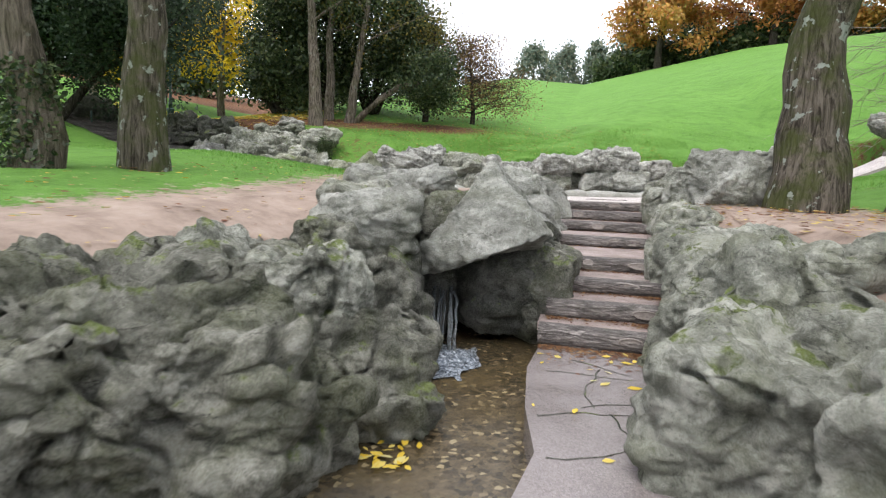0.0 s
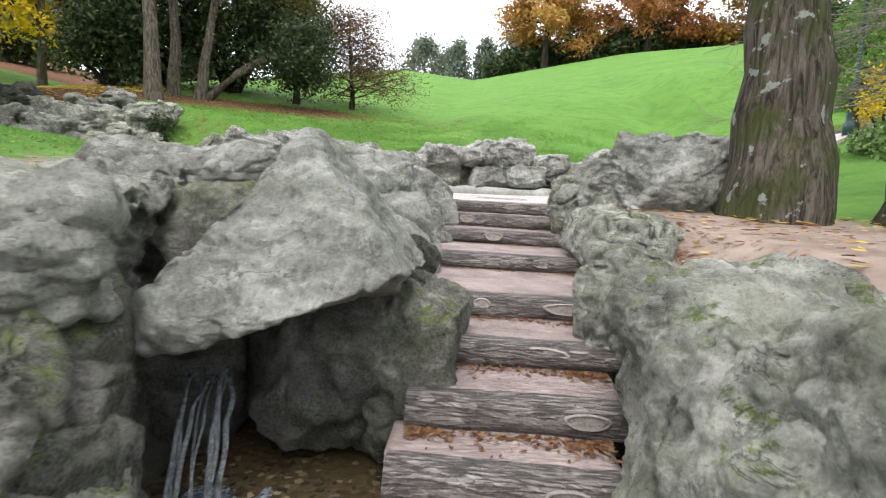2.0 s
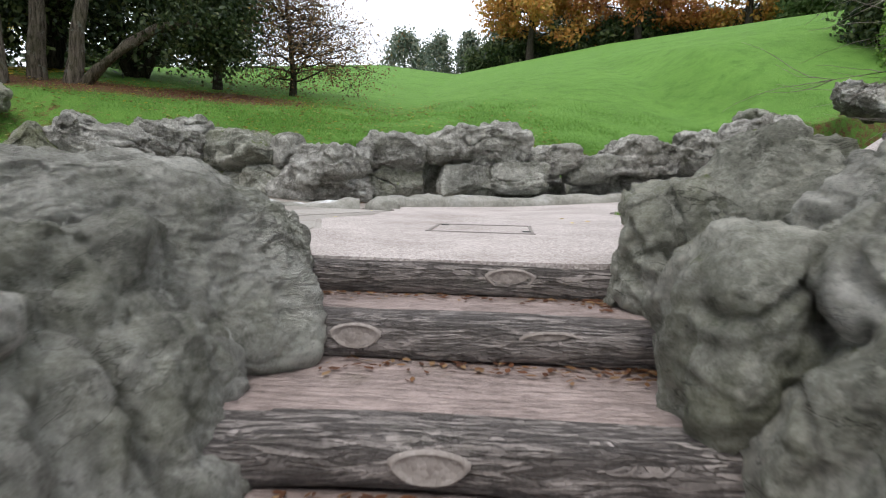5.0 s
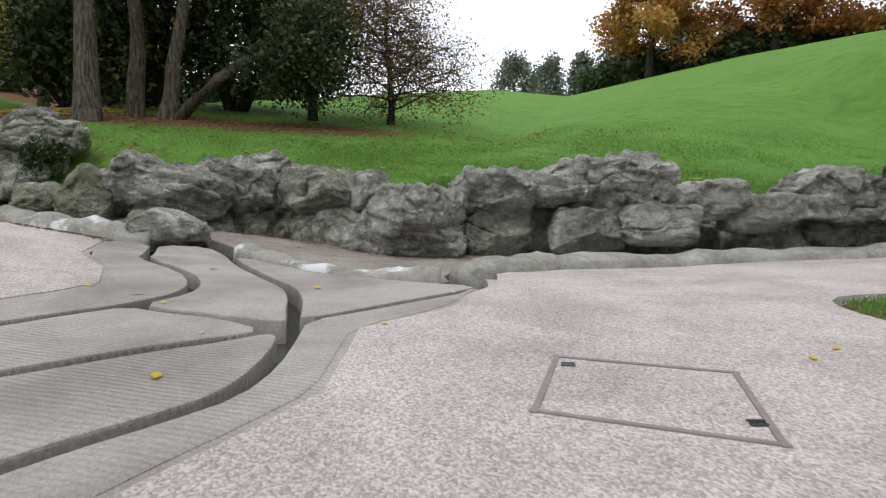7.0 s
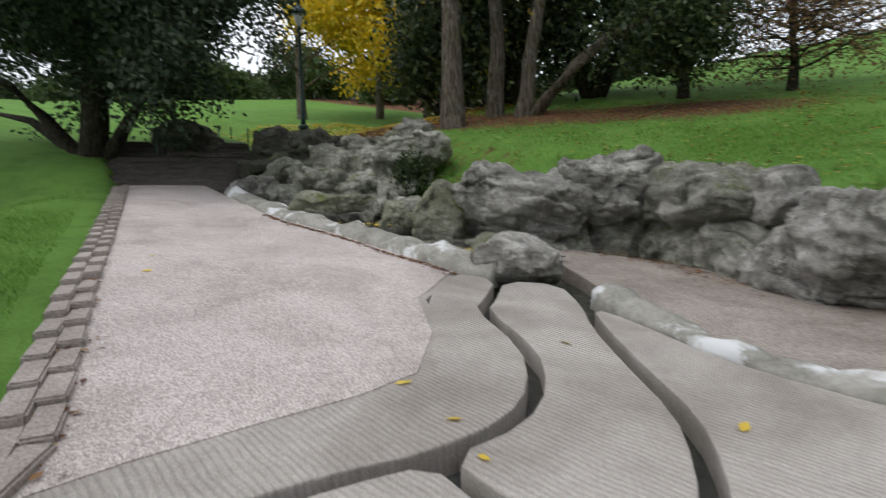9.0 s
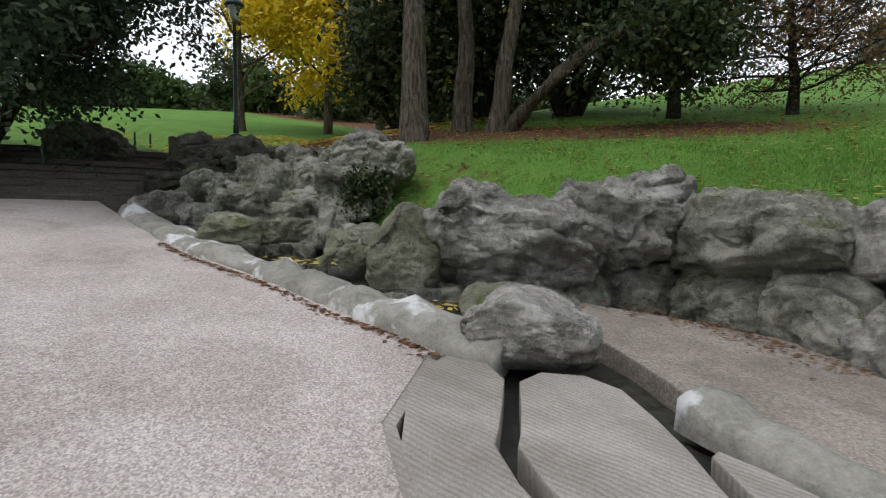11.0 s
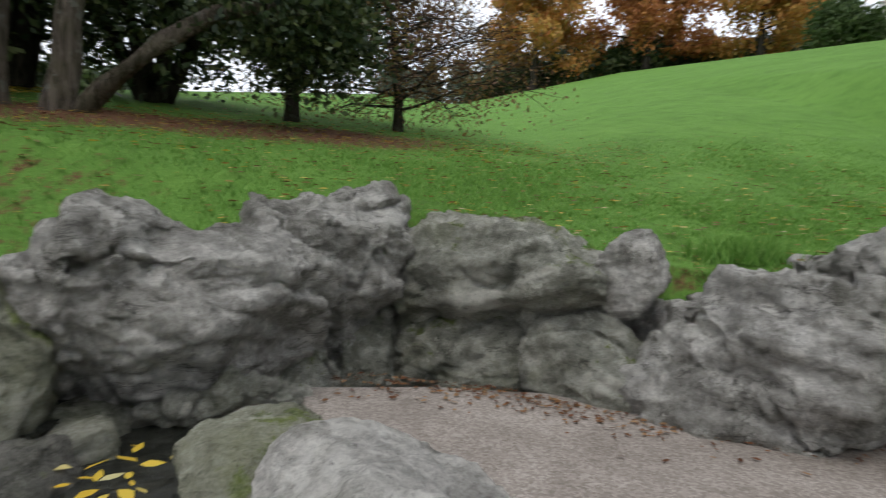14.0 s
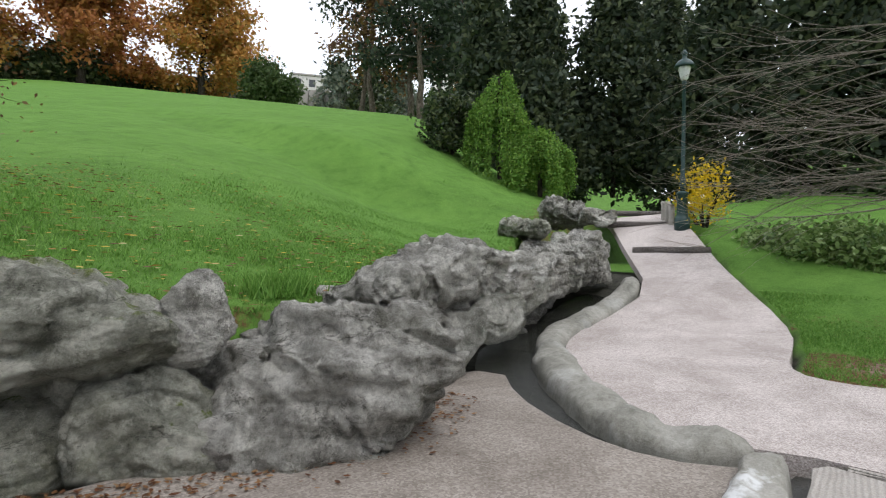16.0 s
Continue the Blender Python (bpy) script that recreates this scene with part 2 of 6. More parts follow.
def log_material(name, carve, tone):
    m, nt, b = material(name, 0.75, 0.35)
    n1 = noise_tex(nt, coords(nt, (1.1, 7, 7)), 1.6, 4, 0.5, 1.0)
    n4 = noise_tex(nt, coords(nt, (2.2, 21, 21)), 2.0, 6, 0.6, 1.2)
    n2 = noise_tex(nt, coords(nt), 2.6, 7, 0.7)
    n3 = noise_tex(nt, coords(nt), 70, 4, 0.7)
    col = ramp(nt, n2, (0.34, (0.20, 0.172, 0.158)), (0.5, (0.29, 0.252, 0.235)), (0.66, (0.38, 0.335, 0.315)))
    vein = ramp(nt, maths(nt, "SINE", maths(nt, "MULTIPLY", n1, 62)), (0.0, (0.45, 0.45, 0.45)), (0.5, (1, 1, 1)))
    vein2 = ramp(nt, n4, (0.40, (0.02, 0.02, 0.02)), (0.46, (0.45, 0.45, 0.45)), (0.52, (1, 1, 1)))
    groove = mixed(nt, 1.0, vein, vein2, "MULTIPLY")
    col = mixed(nt, maths(nt, "MULTIPLY", maths(nt, "SUBTRACT", 1.0, groove), carve), col, (0.05, 0.04, 0.036))
    green = ramp(nt, noise_tex(nt, coords(nt), 1.7, 6, 0.7), (0.56, (0, 0, 0)), (0.7, (1, 1, 1)))
    col = mixed(nt, maths(nt, "MULTIPLY", green, 0.3), col, (0.13, 0.14, 0.085))
    col = mixed(nt, 0.12, col, ramp(nt, n3, (0.35, (0.05, 0.045, 0.04)), (0.65, (0.6, 0.55, 0.52))))
    col = mixed(nt, 1.0, col, tone, "MULTIPLY")
    link(nt, col, b.inputs["Base Color"])
    bump(nt, b, maths(nt, "ADD", groove, maths(nt, "MULTIPLY", n3, 0.2)), 1.0, 0.055 * carve)
    return m


LOG = log_material("bark_moulded_concrete", 0.85, (1.0, 1.0, 1.0))
TREAD = log_material("worn_pinkish_tread", 0.18, (1.25, 1.12, 1.10))
LOG_PALE = speckled("worn_log_concrete", (0.27, 0.235, 0.215), (0.37, 0.33, 0.305), 60, 0.9)


def bark_material(name, dark, light, moss):
    m, nt, b = material(name, 0.95, 0.15)
    v = coords(nt, (16, 16, 2.2))
    n1 = noise_tex(nt, v, 1.0, 8, 0.7, 0.8)
    n2 = noise_tex(nt, coords(nt), 2.0, 6, 0.65)
    col = ramp(nt, n1, (0.40, dark), (0.6, light))
    g = ramp(nt, n2, (0.44, (0, 0, 0)), (0.6, (1, 1, 1)))
    col = mixed(nt, maths(nt, "MULTIPLY", g, moss), col, (0.060, 0.072, 0.018))
    pale = ramp(nt, noise_tex(nt, coords(nt), 4.2, 6, 0.6), (0.60, (0, 0, 0)), (0.63, (1, 1, 1)))
    col = mixed(nt, maths(nt, "MULTIPLY", pale, moss), col, (0.34, 0.37, 0.33))
    link(nt, col, b.inputs["Base Color"])
    bump(nt, b, n1, 1.0, 0.11)
    return m


BARK_MOSSY = bark_material("mossy_bark", (0.030, 0.024, 0.018), (0.16, 0.135, 0.11), 0.75)
BARK = bark_material("grey_brown_bark", (0.045, 0.036, 0.028), (0.20, 0.165, 0.135), 0.25)
BARK_DARK = bark_material("dark_bark", (0.012, 0.010, 0.008), (0.060, 0.050, 0.042), 0.1)
TWIG = bark_material("pale_twig_bark", (0.18, 0.155, 0.13), (0.36, 0.32, 0.28), 0.0)


def leaf_material(name, *colours, rough=0.6):
    m, nt, b = material(name, rough, 0.25)
    geo = nt.nodes.new("ShaderNodeNewGeometry")
    n = len(colours)
    col = ramp(nt, geo.outputs["Random Per Island"], *[(i / (n - 1), c) for i, c in enumerate(colours)])
    link(nt, col, b.inputs["Base Color"])
    tr = nt.nodes.new("ShaderNodeBsdfTranslucent")
    link(nt, col, tr.inputs["Color"])
    mx = node(nt, "ShaderNodeMixShader", Fac=0.3)
    out = nt.nodes["Material Output"]
    link(nt, b.outputs["BSDF"], mx.inputs[1])
    link(nt, tr.outputs["BSDF"], mx.inputs[2])
    link(nt, mx.outputs["Shader"], out.inputs["Surface"])
    return m


LEAF_DARK = leaf_material("dark_evergreen_leaves", (0.016, 0.029, 0.014), (0.036, 0.058, 0.025), (0.062, 0.088, 0.036), (0.12, 0.14, 0.055), rough=0.4)
LEAF_YEW = leaf_material("yew_needles", (0.014, 0.026, 0.016), (0.032, 0.052, 0.030), (0.065, 0.09, 0.048))
LEAF_YELLOW = leaf_material("yellow_leaves", (0.55, 0.36, 0.012), (0.75, 0.54, 0.025), (0.42, 0.38, 0.04))
LEAF_ORANGE = leaf_material("orange_beech_leaves", (0.30, 0.105, 0.040), (0.42, 0.165, 0.055), (0.46, 0.22, 0.065), (0.22, 0.075, 0.035))
LEAF_AMBER = leaf_material("amber_leaves", (0.44, 0.20, 0.05), (0.50, 0.26, 0.06), (0.30, 0.22, 0.06), (0.40, 0.14, 0.045))
LEAF_BROWN = leaf_material("dry_brown_leaves", (0.10, 0.055, 0.035), (0.16, 0.085, 0.05), (0.24, 0.16, 0.05), (0.07, 0.035, 0.025))
LEAF_OLIVE = leaf_material("olive_leaves", (0.09, 0.085, 0.02), (0.15, 0.13, 0.03), (0.06, 0.07, 0.02), (0.24, 0.17, 0.03))
LEAF_GREEN = leaf_material("fresh_green_leaves", (0.085, 0.19, 0.03), (0.14, 0.27, 0.045), (0.22, 0.34, 0.06))
LEAF_RHODO = leaf_material("pale_green_glossy_leaves", (0.07, 0.14, 0.035), (0.15, 0.23, 0.065), (0.25, 0.34, 0.13), rough=0.35)
LEAF_CONIFER = leaf_material("grey_green_conifer_needles", (0.022, 0.036, 0.022), (0.045, 0.065, 0.036), (0.09, 0.11, 0.05))
# greyed and paled foliage: distance haze put into the leaf colour
LEAF_HAZED = leaf_material("haze_paled_distant_foliage", (0.10, 0.14, 0.11), (0.16, 0.20, 0.15), (0.24, 0.25, 0.17))
LEAF_MID = leaf_material("mid_green_leaves", (0.03, 0.06, 0.015), (0.06, 0.10, 0.03), (0.09, 0.13, 0.04))
GRASS_BLADE = leaf_material("grass_blades", (0.085, 0.20, 0.032), (0.14, 0.29, 0.05), (0.22, 0.38, 0.09))
FALLEN = leaf_material("fallen_leaves", (0.20, 0.075, 0.03), (0.11, 0.045, 0.025), (0.30, 0.15, 0.05), (0.55, 0.40, 0.05), (0.40, 0.32, 0.20))
FALLEN_BROWN = leaf_material("brown_leaf_litter", (0.16, 0.065, 0.03), (0.09, 0.04, 0.024), (0.24, 0.12, 0.05), (0.30, 0.20, 0.11))
FALLEN_YELLOW = leaf_material("fallen_yellow_leaves", (0.60, 0.40, 0.03), (0.70, 0.52, 0.08), (0.55, 0.50, 0.25))


def water_material(name, tint, rough, foam, bed=0.0):
    m, nt, b = material(name, rough, 0.6)
    v = coords(nt)
    n1 = noise_tex(nt, v, 9, 5, 0.6, 0.8)
    n2 = noise_tex(nt, v, 26, 6, 0.7, 1.2)
    col = ramp(nt, n1, (0.35, tint[0]), (0.65, tint[1]))
    if foam:
        col = mixed(nt, ramp(nt, n2, (0.46, (0, 0, 0)), (0.72, (foam, foam, foam))), col, (0.74, 0.79, 0.86))
    if bed:
        # gravel and drowned leaves showing through
        stones = nt.nodes.new("ShaderNodeTexVoronoi")
        stones.inputs["Scale"].default_value = 24
        link(nt, v, stones.inputs["Vector"])
        sep = nt.nodes.new("ShaderNodeSeparateColor")
        link(nt, stones.outputs["Color"], sep.inputs["Color"])
        col = mixed(nt, bed, col, ramp(nt, sep.outputs["Red"], (0.0, (0.03, 0.022, 0.012)), (0.6, (0.12, 0.09, 0.05)), (0.93, (0.16, 0.12, 0.07)), (0.96, (0.42, 0.34, 0.20))))
        col = mixed(nt, ramp(nt, noise_tex(nt, v, 1.3, 5, 0.6), (0.45, (0, 0, 0)), (0.62, (0.8, 0.8, 0.8))), col, (0.10, 0.072, 0.035))
    link(nt, col, b.inputs["Base Color"])
    bump(nt, b, maths(nt, "ADD", n1, n2), 0.35 if bed else 0.5, 0.02 if bed else 0.03)
    return m


WATER = water_material("clear_shallow_water", ((0.020, 0.015, 0.009), (0.055, 0.040, 0.024)), 0.06, 0.0, 0.6)
POOL = water_material("dark_pool_water", ((0.012, 0.013, 0.011), (0.04, 0.042, 0.035)), 0.05, 0.0)
JET = water_material("thin_falling_water", ((0.02, 0.022, 0.022), (0.09, 0.10, 0.105)), 0.15, 0.22)
FOAM = water_material("foaming_water", ((0.03, 0.04, 0.05), (0.12, 0.14, 0.17)), 0.15, 0.95)


def plain(name, colour, rough=0.6, metal=0.0):
    m, nt, b = material(name, rough, 0.4)
    v = coords(nt)
    n1 = noise_tex(nt, v, 8, 6, 0.65)
    link(nt, mixed(nt, 0.5, colour, ramp(nt, n1, (0.3, tuple(c * 0.6 for c in colour)), (0.7, tuple(min(1, c * 1.3) for c in colour)))), b.inputs["Base Color"])
    b.inputs["Metallic"].default_value = metal
    bump(nt, b, n1, 0.2, 0.01)
    return m


IRON = plain("dark_green_painted_iron", (0.018, 0.048, 0.046), 0.4)
IRON_COVER = plain("worn_iron_cover", (0.16, 0.19, 0.20), 0.45, 0.5)
FRAME_IRON = plain("rusty_grey_iron_frame", (0.22, 0.195, 0.18), 0.75)
LANTERN_GLASS = plain("milky_lantern_glass", (0.62, 0.64, 0.64), 0.25)
FACADE = plain("pale_rendered_facade", (0.62, 0.60, 0.57), 0.9)
GREY_STONE = plain("grey_viaduct_stone", (0.36, 0.34, 0.32), 0.9)
WINDOW_DARK = plain("dark_window_glass", (0.05, 0.055, 0.06), 0.15)
WOOD_GREY = plain("weathered_grey_concrete_post", (0.34, 0.32, 0.29), 0.9)

# ---- helpers of this scene ----


def mesh_of(name, verts, faces, mat, smooth=False):
    me = bpy.data.meshes.new(name)
    me.from_pydata([tuple(v) for v in verts], [], faces)
    me.materials.append(mat)
    if smooth:
        me.polygons.foreach_set("use_smooth", [True] * len(me.polygons))
    me.update()
    return me


def from_bm(name, bm, mat, smooth=False):
    me = bpy.data.meshes.new(name)
    bm.to_mesh(me)
    bm.free()
    me.materials.append(mat)
    if smooth:
        me.polygons.foreach_set("use_smooth", [True] * len(me.polygons))
    return me


def part(name, me, parent, label=""):
    ob = new(name, me)
    ob.parent = parent
    if label:
        ob["label"] = label
    return ob


def ramp_at(x, knots):
    return float(np.interp(x, [k[0] for k in knots], [k[1] for k in knots]))


PATH_RISE = ((-40, 3.4), (-20, 1.95), (-15.5, 1.43), (-8.3, 0.64), (-5.4, 0.38), (-3.5, 0.16), (-1.4, 0.02), (0, 0), (3, 0), (5, 0.12), (7.2, 0.32), (9, 0.85), (10.7, 1.5), (12.4, 2.45), (20, 3.9))


def path_z(x):
    return sum(ramp_at(x + d, PATH_RISE) for d in (-0.9, -0.45, 0, 0.45, 0.9)) / 5


WALL_FOOT = ((-40, 14.5), (-17, 13.2), (-12, 12.3), (-8, 11.9), (-6.2, 11.7), (-5.5, 11.85), (-4.8, 12.5), (-4.2, 13.1), (-3.6, 13.45), (-2.8, 13.2), (-2, 12.85), (-1, 12.65), (0, 12.7), (1.5, 13.3), (3.3, 14.0), (5, 14.3), (8, 15.0), (12, 16.5), (40, 24))
SOUTH_EDGE = ((-40, 14.0), (-15.5, 9.1), (-7, 7.1), (-5, 6.62), (-2.4, 6.03), (-1.5, 5.5), (0.3, 4.9), (1.2, 4.4), (2.8, 4.3), (3.9, 6.6), (4.0, 9.3), (4.12, 9.6), (4.5, 9.85), (5.6, 9.9), (7.0, 10.05), (8.0, 10.42), (9.4, 11.1), (10.7, 11.9), (13, 13.2), (40, 21))


LAWN_EDGE = ((-7, 1.3), (-5, 1.40), (-4.2, 1.50), (-2.9, 1.42), (-1.9, 1.15), (-1.1, 0.98), (-0.4, 1.02), (0.4, 1.16), (2, 1.25), (4.5, 1.32), (6.5, 1.4), (8, 1.75), (10, 2.2), (12, 2.7))


def soft_min(a, b, k=1.2):
    h = max(0.0, min(1.0, 0.5 + 0.5 * (b - a) / k))
    return b * (1 - h) + a * h - k * h * (1 - h)


def lawn_z(x, y):
    """The lawn climbs north and to both sides of a shallow valley, up to a far crest."""
    r = math.hypot(x, y - 10)
    k = min(1.0, 94 / max(r, 1e-6))
    px, py = x * k, 10 + (y - 10) * k
    z = 1.17 + 0.21 * (py - 13.5) + (0.22 * min(px, 26) + 0.08 * max(0, px - 26) if px > 0 else -0.10 * max(px, -12))
    if x > 6:
        q = min(1, (x - 6) / 6)
        q = q * q * (3 - 2 * q)
        d = y - ramp_at(x, WALL_FOOT) - 0.7
        z = z * (1 - q) + q * soft_min(z, path_z(x) + 0.1 + 0.3 * d + 0.022 * max(0, d) ** 2)
    if -7 < x < 12:
        d = max(0, y - ramp_at(x, WALL_FOOT) - 1.0)
        q = math.exp(-(d / (1.3 + 0.75 * max(0, x))) ** 1.3) * min(1, (x + 7) / 1.5, (12 - x) / 2)
        z = z * (1 - q) + q * ramp_at(x, LAWN_EDGE)
    if x < -14:
        q = min(1, (-14 - x) / 4)
        z = z * (1 - q) + q * west_z(x, y)
    return z - 0.03 * max(0, r - 94)


def west_z(x, y):
    return 2.68 + 0.17 * max(0, min(30, -18 - x)) + 0.09 * max(-4, min(40, y - 15))


def bank_z(x, y):
    """Earth banks beside the stairwell, rising to the plaza."""
    s = max(0.0, min(1.0, (y + 6) / 11))
    left = -0.42 + 0.72 * s + 0.09 * max(0, min(6, -x - 1))
    right = -0.35 + 0.52 * s + 0.02 * max(0, min(8, x - 3))
    k = max(0.0, min(1.0, (x - 0.5) / 2.0))
    return left * (1 - k) + right * k


def ground_z(x, y):
    foot, south = ramp_at(x, WALL_FOOT), ramp_at(x, SOUTH_EDGE)
    if x < -18.2 and y < foot + 0.7:
        return west_z(x, y)
    if x > 4 and y < south:
        k = min(1, (south - y) / 5)
        return (path_z(x) - 0.02) * (1 - k) + k * (bank_z(x, y) + 0.2 * max(0, x - 6.5))
    if x < -4.8 and foot + 0.1 < y < foot + 2.9:
        q = min(1, (-4.8 - x) / 1.2)
        t = min(1, (y - foot - 0.1) / 2.8)
        steep = lawn_z(x, y) if y > foot + 1.0 else path_z(x) - 0.22
        return steep * (1 - q) + q * ((path_z(x) - 0.05) * (1 - t) + lawn_z(x, y) * t)
    if y > foot + 1.0:
        return lawn_z(x, y)
    if y > south:
        return min(path_z(x) - 0.22, 1.0) if x > -18.2 else path_z(x) - 0.22
    if -9.5 < y < 4.5 and (1.5 if y < -1.5 else 1.3 if y < 0.4 else 0.85) < x < 3.2:
        return -1.5 if y < -1.2 else -1.5 + (y + 1.2) * 0.2
    if y < 0.4 and -0.1 < x <= 1.5:
        return -1.85
    z = bank_z(x, y)
    edge = min(max(-0.1 - x, 0) if x < 1.2 else 9, max(x - 2.9, 0) if x > 2.9 else 9)
    if y < 1.0 and edge < 0.9:
        z -= (0.9 - edge) * 0.75 * min(1, 1.0 - y)
    if y < -0.5 and edge < 1.9:
        z -= (1.9 - edge) * 0.3 * min(1, -0.5 - y)
    k = max(0.0, min(1.0, (y - south + 2.1) / 1.5))
    z = z * (1 - k) + (path_z(x) - 0.02) * k
    if x < -14:
        q = min(1, (-14 - x) / 4.2)
        z = z * (1 - q) + q * west_z(x, y)
    return z


def cover_of(x, y):
    """Bare earth, leaf litter and near-black stone, 0 to 1 each."""
    foot, south = ramp_at(x, WALL_FOOT), ramp_at(x, SOUTH_EDGE)
    earth = litter = 0.0
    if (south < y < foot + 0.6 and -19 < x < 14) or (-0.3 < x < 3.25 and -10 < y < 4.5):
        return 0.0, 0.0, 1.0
    if y > foot + 0.5:
        d = abs((y - 17.7) - 0.42 * (x + 8)) / (2.3 + 0.1 * max(0, -8 - x))
        if -17 < x < 3:
            litter = max(0.0, 1.15 - d) * max(0, min(1, (-1.6 - x) / 3)) * min(1, (x + 17) / 3)
        if x < -4.5 and y < foot + 4:
            litter = max(litter, 0.40 * min(1, (-4.5 - x) / 2) * min(1, (foot + 4 - y) / 1.5))
        if x < -18 and y > 28:
            litter = min(0.9, (y - 28) / 4)
        if x < 8 and y < foot + 2.0:
            litter = max(litter, 0.42 - 0.25 * max(0, y - foot - 1.0))
        if x > 8:
            litter = max(litter, 0.5 * min(1, (x - 8) / 2) * max(0, 1 - (y - foot - 1) / 2.5))
    elif y < south:
        fade = max(0, min(1, (4.2 - y) / 1.5)) * max(0, min(1, (y + 16) / 5))
        if x < 1.4:
            earth = max(0.0, 1.25 - abs((x + 1.2) / 2.3)) * fade
        else:
            earth = max(0.0, min(0.9, (6.6 - x) / 1.8)) * fade
            litter = 0.5 * max(0.0, min(1, (4.6 - x) / 1.2)) * fade
    if y < south:
        earth = max(earth, 1.0 - math.hypot((x - 5.0) / 0.9, (y - 9.0) / 0.7))
        if 3.9 < x < 8 and y > 6:
            litter = max(litter, 0.58 if x < 5.6 else 0.36)
    return min(1, earth), min(1, litter), 0.0


# ---- ground: one sheet to the horizon ----
def axis(fine_lo, fine_hi, step, far):
    mid = list(np.arange(fine_lo, fine_hi, step))
    lo, hi, d = [], [], step
    a, b = fine_lo, fine_hi
    while b < far:
        d *= 1.13
        a, b = a - d, b + d
        lo.append(a)
        hi.append(b)
    return lo[::-1] + mid + hi


gx, gy = axis(-9, 8, 0.16, 400), axis(-8, 18, 0.16, 400)
verts, cover = [], []
for y in gy:
    for x in gx:
        z = ground_z(x, y)
        z += 0.05 * (noise.noise((x * 0.6, y * 0.6, 3.1))) + (0.02 * noise.noise((x * 2.5, y * 2.5, 1.0)) if z > -0.6 else 0)
        verts.append((x, y, z))
        cover.append(cover_of(x, y))
nx = len(gx)
faces = [(j * nx + i, j * nx + i + 1, (j + 1) * nx + i + 1, (j + 1) * nx + i) for j in range(len(gy) - 1) for i in range(nx - 1)]
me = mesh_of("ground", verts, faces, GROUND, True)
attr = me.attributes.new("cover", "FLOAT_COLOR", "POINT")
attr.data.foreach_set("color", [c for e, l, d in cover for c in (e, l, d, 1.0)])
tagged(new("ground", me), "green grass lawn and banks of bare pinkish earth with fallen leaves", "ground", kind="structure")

# ---- paving ----


def inset(poly, d):
    out, n = [], len(poly)
    area = sum(poly[i][0] * poly[(i + 1) % n][1] - poly[(i + 1) % n][0] * poly[i][1] for i in range(n))
    sgn = 1 if area > 0 else -1
    for i in range(n):
        p, q, r = Vector(poly[i - 1]), Vector(poly[i]), Vector(poly[(i + 1) % n])
        a, b = (q - p).normalized(), (r - q).normalized()
        m = Vector((-a.y - b.y, a.x + b.x))
        m = m.normalized() if m.length > 1e-4 else Vector((-a.y, a.x))
        out.append(q + m * (sgn * d))
    return out


def smoothed(pts, rounds=2, closed=True):
    for _ in range(rounds):
        out, n = [], len(pts)
        for i in range(n if closed else n - 1):
            p, q = Vector(pts[i]), Vector(pts[(i + 1) % n])
            out += [p * 0.75 + q * 0.25, p * 0.25 + q * 0.75]
        pts = out
    return pts


def slab_mesh(name, poly, mat, thick=0.2, lift=0.0, gap=0.0, rounds=1, bevel=0.015):
    pts = smoothed(inset(poly, gap), rounds)
    bm = bmesh.new()
    top = bm.faces.new([bm.verts.new((p[0], p[1], 0)) for p in pts])
    if top.normal.z < 0 or top.calc_area() and (top.normal_update() or top.normal.z < 0):
        bmesh.ops.reverse_faces(bm, faces=[top])
    res = bmesh.ops.extrude_face_region(bm, geom=[top])
    low = [v for v in res["geom"] if isinstance(v, bmesh.types.BMVert)]
    keep_top = [v for v in bm.verts if v not in low]
    bmesh.ops.translate(bm, verts=low, vec=(0, 0, -thick))
    if bevel:
        edges = [e for e in bm.edges if all(v in keep_top for v in e.verts)]
        bmesh.ops.bevel(bm, geom=edges, offset=bevel, segments=2, affect="EDGES", profile=0.6)
    for kx in np.arange(-16.5, 14.5, 0.5):
        bmesh.ops.bisect_plane(bm, geom=bm.verts[:] + bm.edges[:] + bm.faces[:], plane_co=(kx, 0, 0), plane_no=(1, 0, 0))
    bmesh.ops.recalc_face_normals(bm, faces=bm.faces[:])
    bmesh.ops.triangulate(bm, faces=bm.faces[:])
    for v in bm.verts:
        v.co.z += path_z(v.co.x) + lift
    return from_bm(name, bm, mat)


G1 = [(-3.5, 10.3), (-3.0, 9.6), (-2.82, 9.3), (-1.9, 8.85), (-1.42, 8.36), (-1.2, 7.9), (-1.2, 7.35)]
G1_SOUTH = [(-1.33, 6.94), (-1.4, 6.5), (-1.46, 6.1), (-1.6, 5.4)]
G2 = [(-3.0, 10.75), (-2.3, 10.2), (-1.86, 9.69), (-1.2, 9.1), (-0.65, 8.63), (-0.35, 8.2), (-0.1, 7.7), (0.08, 7.38)]
G2_SOUTH = [(0.28, 6.93), (0.46, 6.4), (0.52, 6.0), (0.42, 5.7), (0.3, 5.4), (0.2, 4.98)]
G4 = [(0.35, 7.92), (0.6, 8.5), (0.88, 9.1), (1.0, 9.55)]
G6 = [(0.1, 7.1), (-0.08, 6.77), (-0.3, 6.45), (-0.52, 6.0), (-0.9, 5.25)]
AGG_L = [(-4.1, 10.15), (-3.4, 9.06), (-2.56, 8.51), (-2.03, 7.93), (-1.97, 7.48), (-2.0, 6.95), (-2.02, 6.3), (-1.98, 5.75)]
